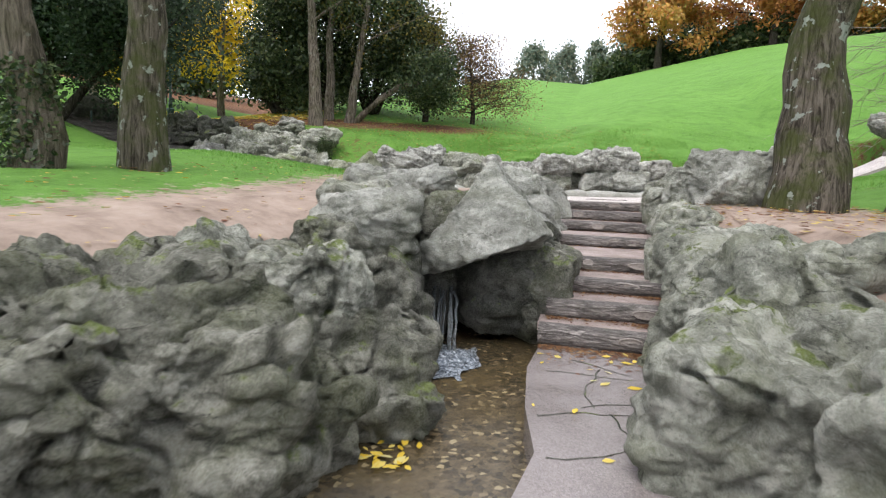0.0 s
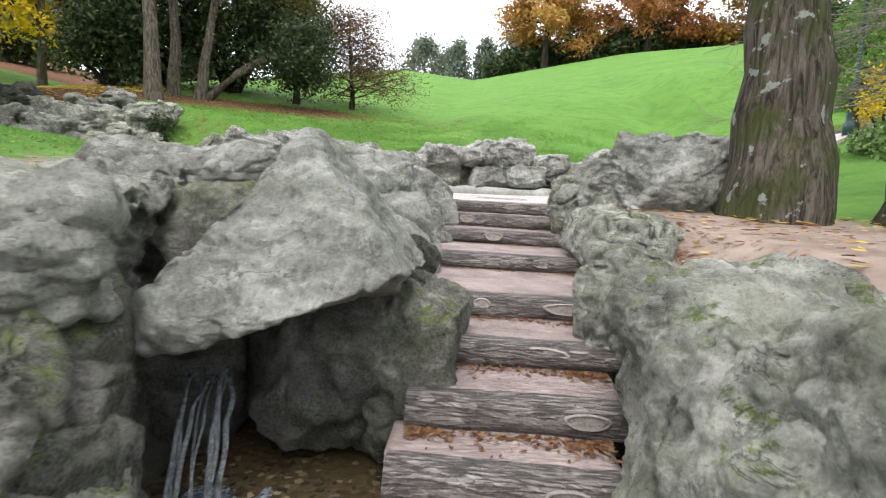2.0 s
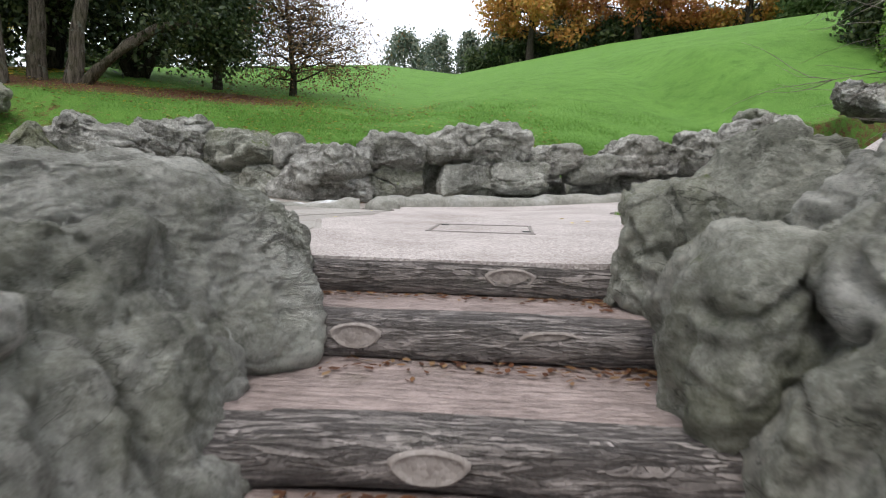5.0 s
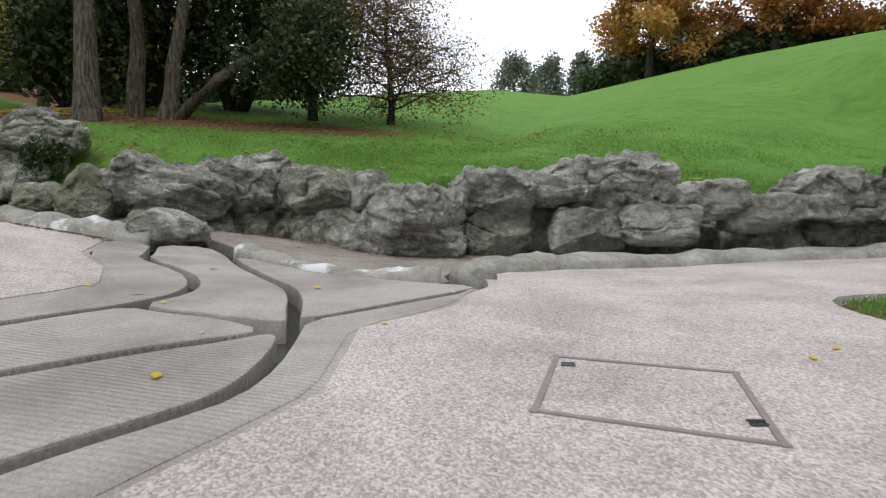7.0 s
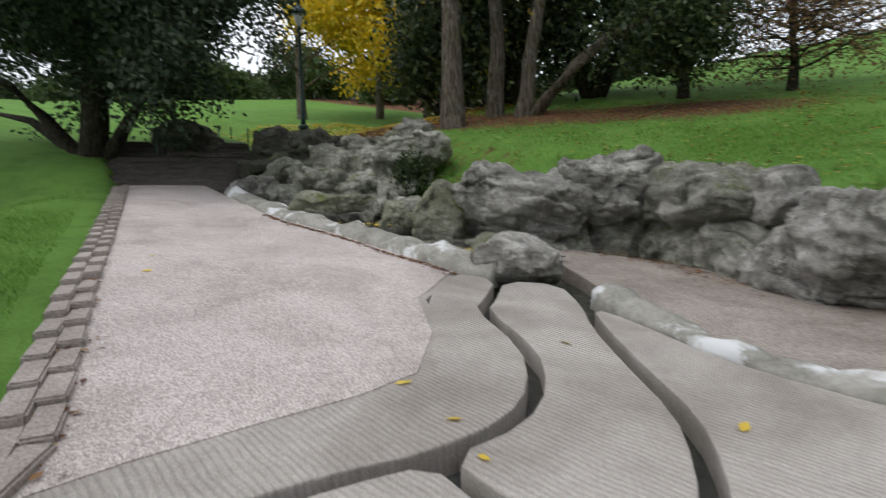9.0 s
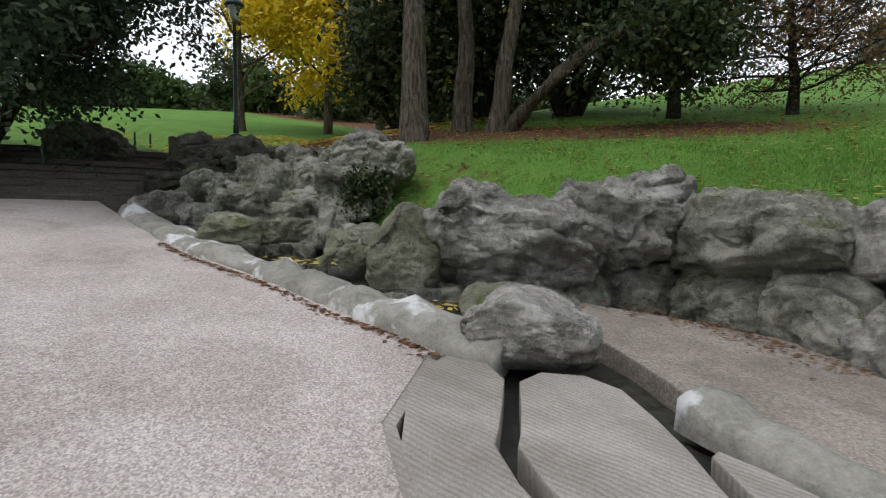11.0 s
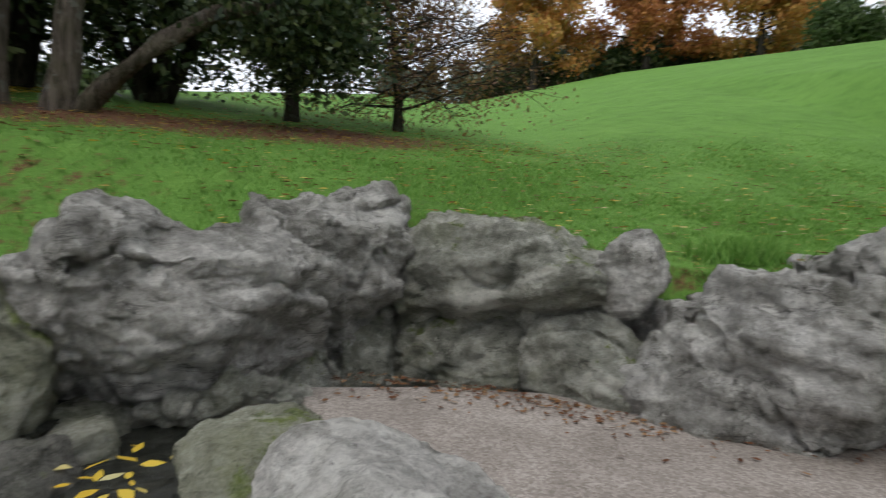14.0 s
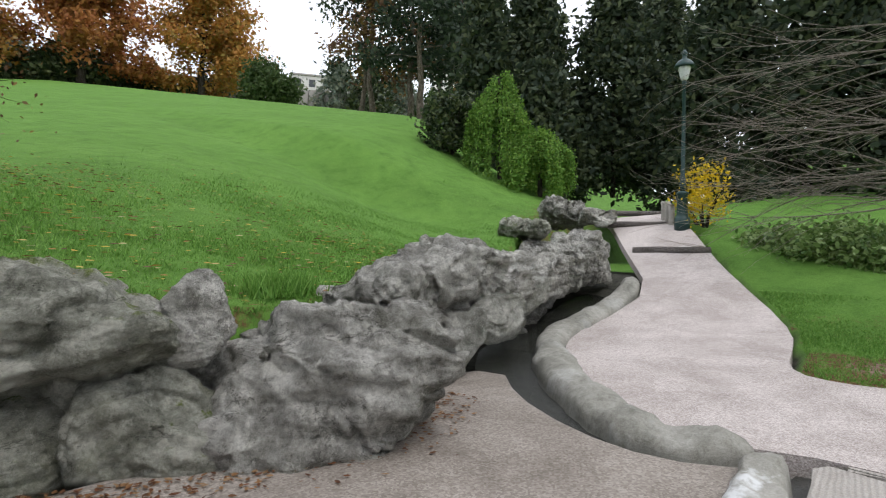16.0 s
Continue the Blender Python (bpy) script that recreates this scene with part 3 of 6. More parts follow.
AGG_R = [(0.95, 8.3), (0.55, 7.34), (0.72, 6.7), (0.85, 6.18), (0.8, 5.8), (0.7, 5.3), (0.62, 4.75)]
CURB = [(-14.1, 10.75), (-13, 10.6), (-10, 10.27), (-8.26, 10.13), (-6.9, 10.17), (-5.95, 10.16), (-5.2, 10.1), (-4.5, 10.16), (-3.85, 10.12)]
pave = tagged(new("pavement"), "pinkish exposed-aggregate path with ribbed grey concrete slabs parted by open water grooves", "pavement", kind="structure")
part("aggregate_surface", slab_mesh("west", AGG_L[::-1] + CURB[::-1] + [(-14.1, 9.05), (-7, 7.24), (-5, 6.72), (-2.4, 6.10)], AGGREGATE, gap=0.004, rounds=0, bevel=0), pave)
part("aggregate_surface", slab_mesh("east", AGG_R + [(1.25, 4.45), (2.75, 4.42), (3.5, 4.7), (4.3, 5.3), (4.65, 6.1), (4.62, 6.8), (4.46, 7.36), (4.26, 7.9), (4.1, 8.45), (4.03, 8.9), (4.02, 9.25), (4.08, 9.5), (4.2, 9.72), (4.45, 9.87), (4.8, 9.94), (5.6, 9.96), (6.4, 10.0), (7.1, 10.14), (8.0, 10.47), (9.4, 11.2), (10.9, 12.05), (13, 13.2), (15, 14.1),
     (14, 15.9), (11.5, 14.5), (10.2, 13.7), (9.4, 13.25), (8.3, 13.0), (6.4, 13.3), (5.0, 13.3), (3.6, 12.65), (1.85, 11.6), (0.98, 10.95), (0.78, 10.35), (0.98, 9.9), (1.05, 9.5), (0.95, 8.9)], AGGREGATE, gap=0.004, rounds=0, bevel=0), pave)
part("slab", slab_mesh("tongue", G1 + [(-0.8, 7.31), (-0.4, 7.32), (0.0, 7.3)] + G2[::-1], SLAB, gap=0.06), pave)
part("slab", slab_mesh("middle", [(-1.2, 7.35)] + G1_SOUTH + [(-0.9, 5.25)] + G6[::-1] + [(-0.4, 7.32), (-0.8, 7.31)], SLAB, gap=0.06), pave)
part("slab", slab_mesh("south", G6 + [(0.2, 4.98)] + G2_SOUTH[::-1][1:] , SLAB, gap=0.06), pave)
part("slab", slab_mesh("west_band", G1 + G1_SOUTH + AGG_L[::-1], SLAB, gap=0.05), pave)
part("slab", slab_mesh("triangle", G2[1:] + G4 + [(0.3, 9.56), (-0.26, 9.62), (-0.9, 9.74), (-1.8, 10.15)], SLAB, gap=0.055), pave)
part("slab", slab_mesh("east_band", [(1.0, 9.5)] + G4[::-1][1:] + [(0.1, 7.42)] + G2_SOUTH + [(0.62, 4.75)] + AGG_R[::-1][1:] + [(0.95, 8.9)], SLAB, gap=0.045), pave)

for edge in ([(0.97, 9.3), (0.95, 8.9)] + AGG_R, AGG_L):
    line = [Vector(p) for p in edge]
    side = [(line[min(i + 1, len(line) - 1)] - line[max(i - 1, 0)]).normalized() for i in range(len(line))]
    band = [(p.x - d.y * 0.07, p.y + d.x * 0.07) for p, d in zip(line, side)] + [(p.x + d.y * 0.07, p.y - d.x * 0.07) for p, d in zip(line, side)][::-1]
    part("slab_rim", slab_mesh("slab_rim", band, SLAB, 0.15, -0.007, 0, 0, 0), pave)

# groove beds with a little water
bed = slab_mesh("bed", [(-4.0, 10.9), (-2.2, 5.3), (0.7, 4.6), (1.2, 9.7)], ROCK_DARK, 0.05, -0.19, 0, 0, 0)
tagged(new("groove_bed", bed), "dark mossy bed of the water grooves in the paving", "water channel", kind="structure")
wet = slab_mesh("wet", [(-3.9, 10.8), (-2.1, 5.4), (0.65, 4.7), (1.15, 9.6)], POOL, 0.01, -0.165, 0, 0, 0)
tagged(new("groove_water", wet), "thin dark water standing in the paving grooves", "water", kind="structure")

# dry basin below the rock wall
basin = slab_mesh("basin", [(-2.9, 11.2), (-1.7, 10.2), (-0.9, 9.8), (0.3, 9.65), (0.62, 9.8), (0.34, 10.5), (0.62, 11.3), (1.4, 12.3), (2.5, 13.1), (1.4, 13.9), (-0.5, 13.4), (-4.4, 12.9), (-4.2, 12.0)], BASIN, 0.2, -0.03, 0, 1, 0.02)
tagged(new("basin_floor", basin), "stained concrete basin floor with leaf litter below the rock wall", "basin", kind="structure")

# ---- manhole frame ----
cover_thing = tagged(new("manhole_cover"), "aggregate-filled rectangular inspection cover with iron frame flush with the path", "manhole cover")
MH = [(1.80, 7.06), (2.67, 7.02), (2.60, 6.13), (1.74, 6.21)]
for i in range(4):
    a, b = Vector((*MH[i], 0)), Vector((*MH[(i + 1) % 4], 0))
    d = (b - a).normalized()
    s = Vector((-d.y, d.x, 0)) * 0.014
    vs = [a - d * 0.022 - s, b + d * 0.022 - s, b + d * 0.022 + s, a - d * 0.022 + s]
    vs = [v + Vector((0, 0, path_z(v.x) + 0.006)) for v in vs] + [v + Vector((0, 0, path_z(v.x) - 0.02)) for v in vs]
    part("frame_bar", mesh_of("frame_bar", vs, [(0, 1, 2, 3), (4, 7, 6, 5), (0, 4, 5, 1), (1, 5, 6, 2), (2, 6, 7, 3), (3, 7, 4, 0)], FRAME_IRON), cover_thing)


def box_mesh(name, size, mat, bevel=0.0):
    bm = bmesh.new()
    bmesh.ops.create_cube(bm, size=1, matrix=Matrix.Diagonal((*size, 1)))
    if bevel:
        bmesh.ops.bevel(bm, geom=bm.edges[:], offset=bevel, segments=2, affect="EDGES")
    return from_bm(name, bm, mat)


for cx, cy in ((1.86, 6.9), (2.57, 6.3)):
    for k in range(2):
        o = part("lifting_slot", box_mesh("slot", (0.07, 0.018, 0.006), WINDOW_DARK), cover_thing)
        o.matrix_basis = pose(cx, cy + 0.04 * k, path_z(cx) + 0.006, 0, 0, 15)

# ---- stone kerb along the western lawn ----
kerb = tagged(new("kerb"), "worn brownish stone kerb beside the lawn strip", "kerb", kind="structure")
kline = [(-14.1, 8.97), (-7, 7.15), (-5, 6.63), (-2.4, 6.01), (-1.5, 5.50)]
rng = random.Random(4)
for seg in range(len(kline) - 1):
    a, b = Vector(kline[seg]), Vector(kline[seg + 1])
    n = max(1, int((b - a).length / 0.42))
    for k in range(n):
        for row in range(2):
            c = a.lerp(b, min(1, (k + 0.5 + 0.45 * row) / n))
            d = (b - a).normalized()
            off = Vector((-d.y, d.x)) * (0.03 - 0.15 * row)
            o = part("kerb_stone", box_mesh("kerb_stone", ((b - a).length / n - 0.008, 0.155, 0.20), STONE_KERB, 0.014), kerb)
            o.matrix_basis = pose(c.x + off.x, c.y + off.y, path_z(c.x) - 0.062 + rng.uniform(-0.008, 0.012), 0, 0, math.degrees(math.atan2(d.y, d.x)) + rng.uniform(-2, 2))

# ---- stairs of bark-moulded logs ----
stairs = tagged(new("log_stairs"), "garden stairs of bark-moulded concrete logs and scattered leaves", "stairs")
STEPS = ((-1.45, 1.36, 2.42, -1.36, -1.17), (-0.95, 1.40, 2.55, -1.17, -0.99), (-0.30, 1.45, 2.65, -0.99, -0.83), (0.47, 1.42, 2.72, -0.83, -0.66),
         (1.95, 1.12, 2.98, -0.66, -0.50), (3.10, 1.1, 3.0, -0.50, -0.34), (3.85, 1.12, 3.0, -0.34, -0.17), (4.40, 1.12, 2.95, -0.17, 0.0))


def log_step(y, x0, x1, z0, z1, depth, seed):
    """A log-shaped riser with a flat tread behind it."""
    bm = bmesh.new()
    prof = [(0.03, -0.03), (-0.012, 0.02), (-0.02, 0.3), (-0.018, 0.55), (0.0, 0.82), (0.05, 0.97), (0.12, 1.0)]
    n = 48
    rows = []
    h = z1 - z0
    for i in range(n + 1):
        x = x0 + (x1 - x0) * i / n
        ring = []
        for a, b in prof + [(0.17, 0.99), (0.2, 0.9)]:
            w = noise.noise((x * 1.3, b * 1.5, seed)) * 0.03
            g = noise.noise((x * 3.0, b * 14, seed + 5)) * 0.016 if a < 0.1 else 0
            ring.append(bm.verts.new((x, y + a + w + g, z0 + b * h + 0.012 * noise.noise((x * 1.1, a, seed + 9)))))
        rows.append(ring)
    for i in range(n):
        for j in range(len(rows[0]) - 1):
            bm.faces.new((rows[i][j], rows[i + 1][j], rows[i + 1][j + 1], rows[i][j + 1]))
    return from_bm("log_step", bm, LOG, True)


def tread_mesh(y0, y1, x0, x1, z, seed):
    """A worn, slightly dished walking surface."""
    nx, ny = 24, 10
    vs = []
    for j in range(ny + 1):
        for i in range(nx + 1):
            x, y = x0 + (x1 - x0) * i / nx, y0 + (y1 - y0) * j / ny
            vs.append((x, y, z + 0.010 * noise.noise((x * 2, y * 2, seed)) + 0.004 * noise.noise((x * 9, y * 9, seed))))
    m = nx + 1
    fs = [(j * m + i, j * m + i + 1, (j + 1) * m + i + 1, (j + 1) * m + i) for j in range(ny) for i in range(nx)]
    k = len(vs)
    rim = [i for i in range(m)] + [j * m + nx for j in range(1, ny + 1)] + [ny * m + i for i in range(nx - 1, -1, -1)] + [j * m for j in range(ny - 1, 0, -1)]
    vs += [(vs[i][0], vs[i][1], z - 0.09) for i in rim]
    fs += [(rim[i], k + i, k + (i + 1) % len(rim), rim[(i + 1) % len(rim)]) for i in range(len(rim))]
    return mesh_of("tread", vs, fs, TREAD, True)


def knot_mesh(w, h):
    bm = bmesh.new()
    rings = []
    for k, (r, d) in enumerate(((1.0, -0.012), (0.92, 0.006), (0.84, 0.007), (0.78, -0.001), (0.4, 0.006), (0.02, 0.003))):
        rings.append([bm.verts.new((math.cos(t) * r * w * (1 + 0.08 * math.sin(3 * t)), -d, math.sin(t) * r * h)) for t in np.linspace(0, 2 * math.pi, 18, endpoint=False)])
    for a, b in zip(rings, rings[1:]):
        for i in range(18):
            bm.faces.new((a[i], a[(i + 1) % 18], b[(i + 1) % 18], b[i]))
    bm.faces.new(rings[-1])
    bmesh.ops.recalc_face_normals(bm, faces=bm.faces[:])
    return from_bm("knot", bm, LOG_PALE, True)


KNOTS = ((0, 2.25, 0.12, 0.05), (1, 2.42, 0.14, 0.05), (2, 2.22, 0.2, 0.06), (3, 1.81, 0.07, 0.055), (3, 2.5, 0.2, 0.05), (4, 2.2, 0.1, 0.05), (4, 2.46, 0.11, 0.05),
         (5, 1.96, 0.12, 0.055), (6, 1.60, 0.11, 0.055), (6, 2.42, 0.15, 0.05), (7, 2.28, 0.13, 0.055))
for i, (y, x0, x1, z0, z1) in enumerate(STEPS):
    depth = (STEPS[i + 1][0] - y) if i < 7 else 0.12
    s = part("step", log_step(y, x0 - (0.22 if i > 2 else 0.02), x1 + (0.22 if i > 2 else 0.1), z0, z1 - (0.004 if i == 7 else 0), depth, i * 7.3), stairs)
    if i < 7:
        part("tread", tread_mesh(y + 0.16, STEPS[i + 1][0] + 0.06, x0 - (0.25 if i > 2 else 0.04), x1 + (0.25 if i > 2 else 0.12), z1 - 0.006, i), stairs)
    for k, kx, kw, kh in KNOTS:
        if k == i:
            kn = part("knot", knot_mesh(kw, kh), s)
            kn.matrix_basis = pose(kx, y - 0.015, (z0 + z1) / 2 + 0.005)

# ---- lower floor and water basin ----
lower = [(1.42, -9.5), (2.9, -9.5), (2.75, -4.4), (2.5, -3.4), (2.48, -2.4), (2.45, -1.35), (1.38, -1.35), (1.32, -2.26), (1.40, -3.17), (1.53, -3.85), (1.46, -4.4), (1.2, -6.0)]
bm = bmesh.new()
top = bm.faces.new([bm.verts.new((x, y, -1.36)) for x, y in lower])
res = bmesh.ops.extrude_face_region(bm, geom=[top])
bmesh.ops.translate(bm, verts=[v for v in res["geom"] if isinstance(v, bmesh.types.BMVert)], vec=(0, 0, -0.5))
bmesh.ops.recalc_face_normals(bm, faces=bm.faces[:])
tagged(new("lower_floor", from_bm("lower_floor", bm, FLOOR_WET)), "wet pinkish cracked concrete floor below the stairs", "floor", kind="structure")


def sheet(name, x0, x1, y0, y1, z, mat, step=0.1, amp=0.01):
    xs, ys = np.arange(x0, x1 + 1e-6, step), np.arange(y0, y1 + 1e-6, step)
    vs = [(x, y, z + amp * noise.noise((x * 5, y * 5, z))) for y in ys for x in xs]
    n = len(xs)
    fs = [(j * n + i, j * n + i + 1, (j + 1) * n + i + 1, (j + 1) * n + i) for j in range(len(ys) - 1) for i in range(n - 1)]
    return mesh_of(name, vs, fs, mat, True)


tagged(new("stream_water", sheet("stream_water", -0.5, 1.6, -9.4, 0.6, -1.62, WATER)), "shallow clear brown water in the basin below the waterfall", "water", kind="structure")


def foam_mesh():
    rg = random.Random(8)
    vs, fs = [], []
    n = 76
    for j in range(n):
        for i in range(n):
            u, v = i / (n - 1) * 2 - 1, j / (n - 1) * 2 - 1
            r = math.hypot(u, v)
            z = 0.05 * max(0, 1 - r) * (1 + 1.6 * noise.noise((u * 4, v * 4, 2)) + 0.7 * noise.noise((u * 11, v * 11, 3)))
            vs.append((0.42 + u * 0.40 * (1 + 0.15 * noise.noise((u, v, 1))), -1.6 + v * 0.62, -1.612 + z))
    for j in range(n - 1):
        for i in range(n - 1):
            u, v = (i + 0.5) / (n - 1) * 2 - 1, (j + 0.5) / (n - 1) * 2 - 1
            if math.hypot(u, v) + 0.35 * noise.noise((u * 3, v * 3, 5)) < 0.9:
                fs.append((j * n + i, j * n + i + 1, (j + 1) * n + i + 1, (j + 1) * n + i))
    return mesh_of("foam", vs, fs, FOAM, True)


fall = tagged(new("waterfall"), "thin waterfall splashing white from under the overhanging rock", "waterfall")
part("foam", foam_mesh(), fall)


def stream_ribbon(x0, x1, y0, y1, z0, z1, w, seed):
    vs, fs = [], []
    for k in range(13):
        t = k / 12
        x, y = x0 + (x1 - x0) * t + 0.035 * noise.noise((t * 4, seed * 3.1, 7)), y0 + (y1 - y0) * t
        z = z0 + (z1 - z0) * t ** 1.8
        ww = w * (0.5 + 0.5 * noise.noise((t * 5, seed, 0)) + 0.35)
        vs += [(x - ww, y, z), (x, y - 0.02, z), (x + ww, y, z)]
    for k in range(12):
        for j in range(2):
            fs.append((3 * k + j, 3 * k + j + 1, 3 * k + j + 4, 3 * k + j + 3))
    return mesh_of("jet", vs, fs, JET, True)


jg = random.Random(12)
for k in range(8):
    part("jet", stream_ribbon(0.04 + 0.04 * k + jg.uniform(-0.02, 0.02), 0.22 + 0.03 * k + jg.uniform(-0.06, 0.06), -0.8 - 0.02 * (k % 2), -1.3 - jg.uniform(0, 0.18), -0.98 + jg.uniform(-0.03, 0.03), -1.62, jg.uniform(0.008, 0.022), k), fall)

# cracks in the lower floor
cracks = tagged(new("floor_crack"), "dark branching cracks in the wet lower floor", "crack", kind="structure")
rng = random.Random(3)
for k, (x, y, a, n) in enumerate(((1.5, -2.3, 0.2, 7), (1.95, -2.1, -1.9, 9), (2.45, -2.9, 2.9, 7), (1.5, -3.3, 0.5, 8), (1.6, -3.9, 0.1, 8), (2.0, -3.1, -1.2, 6), (1.7, -1.9, -0.4, 6))):
    vs, fs = [], []
    for i in range(n):
        w = 0.009 * (1 - 0.5 * i / n)
        vs += [(x - math.sin(a) * w, y + math.cos(a) * w, -1.357), (x + math.sin(a) * w, y - math.cos(a) * w, -1.357)]
        x, y, a = x + 0.12 * math.cos(a), y + 0.12 * math.sin(a), a + rng.uniform(-0.5, 0.5)
        if i:
            fs.append((2 * i - 2, 2 * i - 1, 2 * i + 1, 2 * i))
    part("crack", mesh_of("crack", vs, fs, ROCK_DARK), cracks)


NOISE_RNG = np.random.default_rng(11)
NOISE_PERM = np.tile(NOISE_RNG.permutation(256), 2)
NOISE_GRAD = NOISE_RNG.normal(size=(256, 3))
NOISE_GRAD /= np.linalg.norm(NOISE_GRAD, axis=1)[:, None]


def field(p):
    """Gradient noise at many points at once, about -1 to 1."""
    i = np.floor(p).astype(int)
    f = p - i
    u = f * f * f * (f * (f * 6 - 15) + 10)
    i &= 255
    total = 0
    for dx in (0, 1):
        for dy in (0, 1):
            for dz in (0, 1):
                h = NOISE_PERM[NOISE_PERM[NOISE_PERM[(i[:, 0] + dx) & 255] + ((i[:, 1] + dy) & 255)] + ((i[:, 2] + dz) & 255)]
                g = NOISE_GRAD[h]
                w = (u[:, 0] if dx else 1 - u[:, 0]) * (u[:, 1] if dy else 1 - u[:, 1]) * (u[:, 2] if dz else 1 - u[:, 2])
                total = total + w * (g[:, 0] * (f[:, 0] - dx) + g[:, 1] * (f[:, 1] - dy) + g[:, 2] * (f[:, 2] - dz))
    return total * 1.5


def fractal(p, octaves, gain=0.5, ridged=False):
    total, a = 0, 1.0
    for k in range(octaves):
        n = field(p * 2.03 ** k + 17.3 * k)
        total = total + a * ((0.5 - np.abs(n)) if ridged else n)
        a *= gain
    return total


@functools.lru_cache(maxsize=None)
def unit_ball(detail):
    bm = bmesh.new()
    bmesh.ops.create_icosphere(bm, subdivisions=detail, radius=1)
    v = np.array([tuple(p.co) for p in bm.verts])
    f = np.array([[p.index for p in q.verts] for q in bm.faces])
    bm.free()
    return v / np.linalg.norm(v, axis=1)[:, None], f


def ball_normals(v, f):
    a, b, c = v[f[:, 0]], v[f[:, 1]], v[f[:, 2]]
    n = np.cross(b - a, c - a)
    out = np.zeros_like(v)
    for k in range(3):
        np.add.at(out, f[:, k], n)
    return out / (np.linalg.norm(out, axis=1)[:, None] + 1e-12)


def boulder_mesh(size, mat, amp, seed, detail=5, cuts=(), boxy=7.0):
    """A craggy limestone block: a rounded box cut by planes, with tilted ledges, ridges, clefts and pits."""
    rg = random.Random(seed * 31 + 7)
    p, faces = unit_ball(detail)
    planes = [(Vector(c[:3]).normalized(), c[3]) for c in cuts]
    for _ in range(9 if cuts else 13):
        planes.append((Vector((rg.gauss(0, 1), rg.gauss(0, 1), rg.gauss(0, 0.8))).normalized(), rg.uniform(0.98, 1.22) if cuts else rg.uniform(0.80, 1.15)))
    k = 34
    inv = (np.abs(p) ** boxy).sum(axis=1) ** (k / boxy)
    for n, d in planes:
        inv = inv + np.maximum(0, p @ np.array(n) / d) ** k
    half = np.array(size) / 2 + 0.3 * amp * min(max(size), 1.7)
    q = p * (inv ** (-1 / k))[:, None] * half
    w = q + np.array((seed * 13.7, seed * 5.1, seed * 2.9))
    warp = np.stack([field(w * 1.1), field(w * 1.1 + 5.2), field(w * 1.1 + 9.7)], 1)
    big = min(max(size), 1.7)
    # broad hollows and flat chipped facets
    nrm = ball_normals(q, faces)
    ww = w + 0.16 * warp
    d = 0.30 * field(ww * (1.5 / big ** 0.5))
    for k in range(7):
        a = np.array((rg.gauss(0, 1), rg.gauss(0, 1), rg.gauss(0, 1.1)))
        f = 0.8 * 1.38 ** k
        t = ww @ (a / np.linalg.norm(a)) * f + rg.random()
        d = d + (np.abs(t - np.floor(t) - 0.5) - 0.25) * 2.6 / (1 + 0.75 * k)
    # tilted beds that weather back under sharp lips
    tx, ty = rg.uniform(-0.35, 0.35), rg.uniform(-0.35, 0.35)
    bed = (w[:, 2] + tx * w[:, 0] + ty * w[:, 1]) * rg.uniform(1.5, 2.3) + 0.6 * warp[:, 0] + 0.2 * field(w * 2.6)
    t = bed - np.floor(bed)
    lip = np.where(t < 0.9, (t / 0.9) ** 1.4, ((1 - t) / 0.10)) - 0.4
    d = d + 0.75 * lip * np.clip(0.35 + 1.6 * field(w * 0.9 + 3.3), 0.0, 1.2)
    d = d - np.percentile(d, 85)
    q = q + nrm * (d * amp * big * 0.60)[:, None]
    # sharp ridges, clefts and pits
    nrm = ball_normals(q, faces)
    crag = fractal(ww * 2.6, 6, 0.62, True)
    cleft = np.clip(1 - np.abs(field(ww * 1.25 + 31)) / 0.04, 0, 1) * np.clip(0.4 + 2 * field(w * 0.8 + 7), 0, 1)
    mask = np.clip(0.25 + 2.2 * field(w * 1.0 + 13), 0, 1)
    pit = np.clip(field(ww * 6.0 + 3) - 0.22, 0, 1) + 0.6 * np.clip(field(ww * 12.0 + 8) - 0.2, 0, 1)
    d = amp * big * (0.42 * (crag - 0.45) - 0.55 * cleft - 1.1 * pit * mask) + 0.010 * fractal(w * 15, 3, 0.65)
    q = q + nrm * d[:, None]
    return mesh_of("boulder", q, [tuple(f) for f in faces.tolist()], mat, True)


def boulder(name, at, size, yaw, mat, amp, seed, label, detail=6, cuts=(), tilt=0):
    if detail == 6 and max(size) < (1.0 if name == "stream_rock" else 0.7):
        detail = 5
    ob = new(name, boulder_mesh(size, mat, amp, seed, detail, cuts))
    ob.matrix_world = pose(*at, 0, tilt, yaw)
    return tagged(ob, label, "rock", "rockwork")



# ---- rocks ----
boulder("overhanging_rock", (0.62, -0.36, -0.10), (1.68, 2.30, 1.22), 4, ROCK_STAIR, 0.055, 1, "huge pale grey boulder overhanging the grotto and waterfall", 7, cuts=((0.83, 0, 0.56, 0.52), (-0.9, 0, 0.44, 0.46), (0, -0.87, 0.5, 0.58), (0.55, -0.2, -0.82, 0.80)))
boulder("rock", (1.27, -0.26, -1.00), (0.76, 1.10, 1.12), 5, ROCK_MOSS_SHADED, 0.1, 2, "grey-green limestone rock under the overhang, shade in its colour")
boulder("rock", (0.52, 2.36, -0.09), (1.15, 1.40, 1.12), 16, ROCK_STAIR, 0.1, 3, "grey-green lichened limestone boulder beside the stairs", 7)
boulder("rock", (-0.78, -0.83, -0.29), (1.23, 1.10, 0.85), 32, ROCK_GREEN, 0.16, 4, "grey-green lichened limestone boulder beside the stairs")
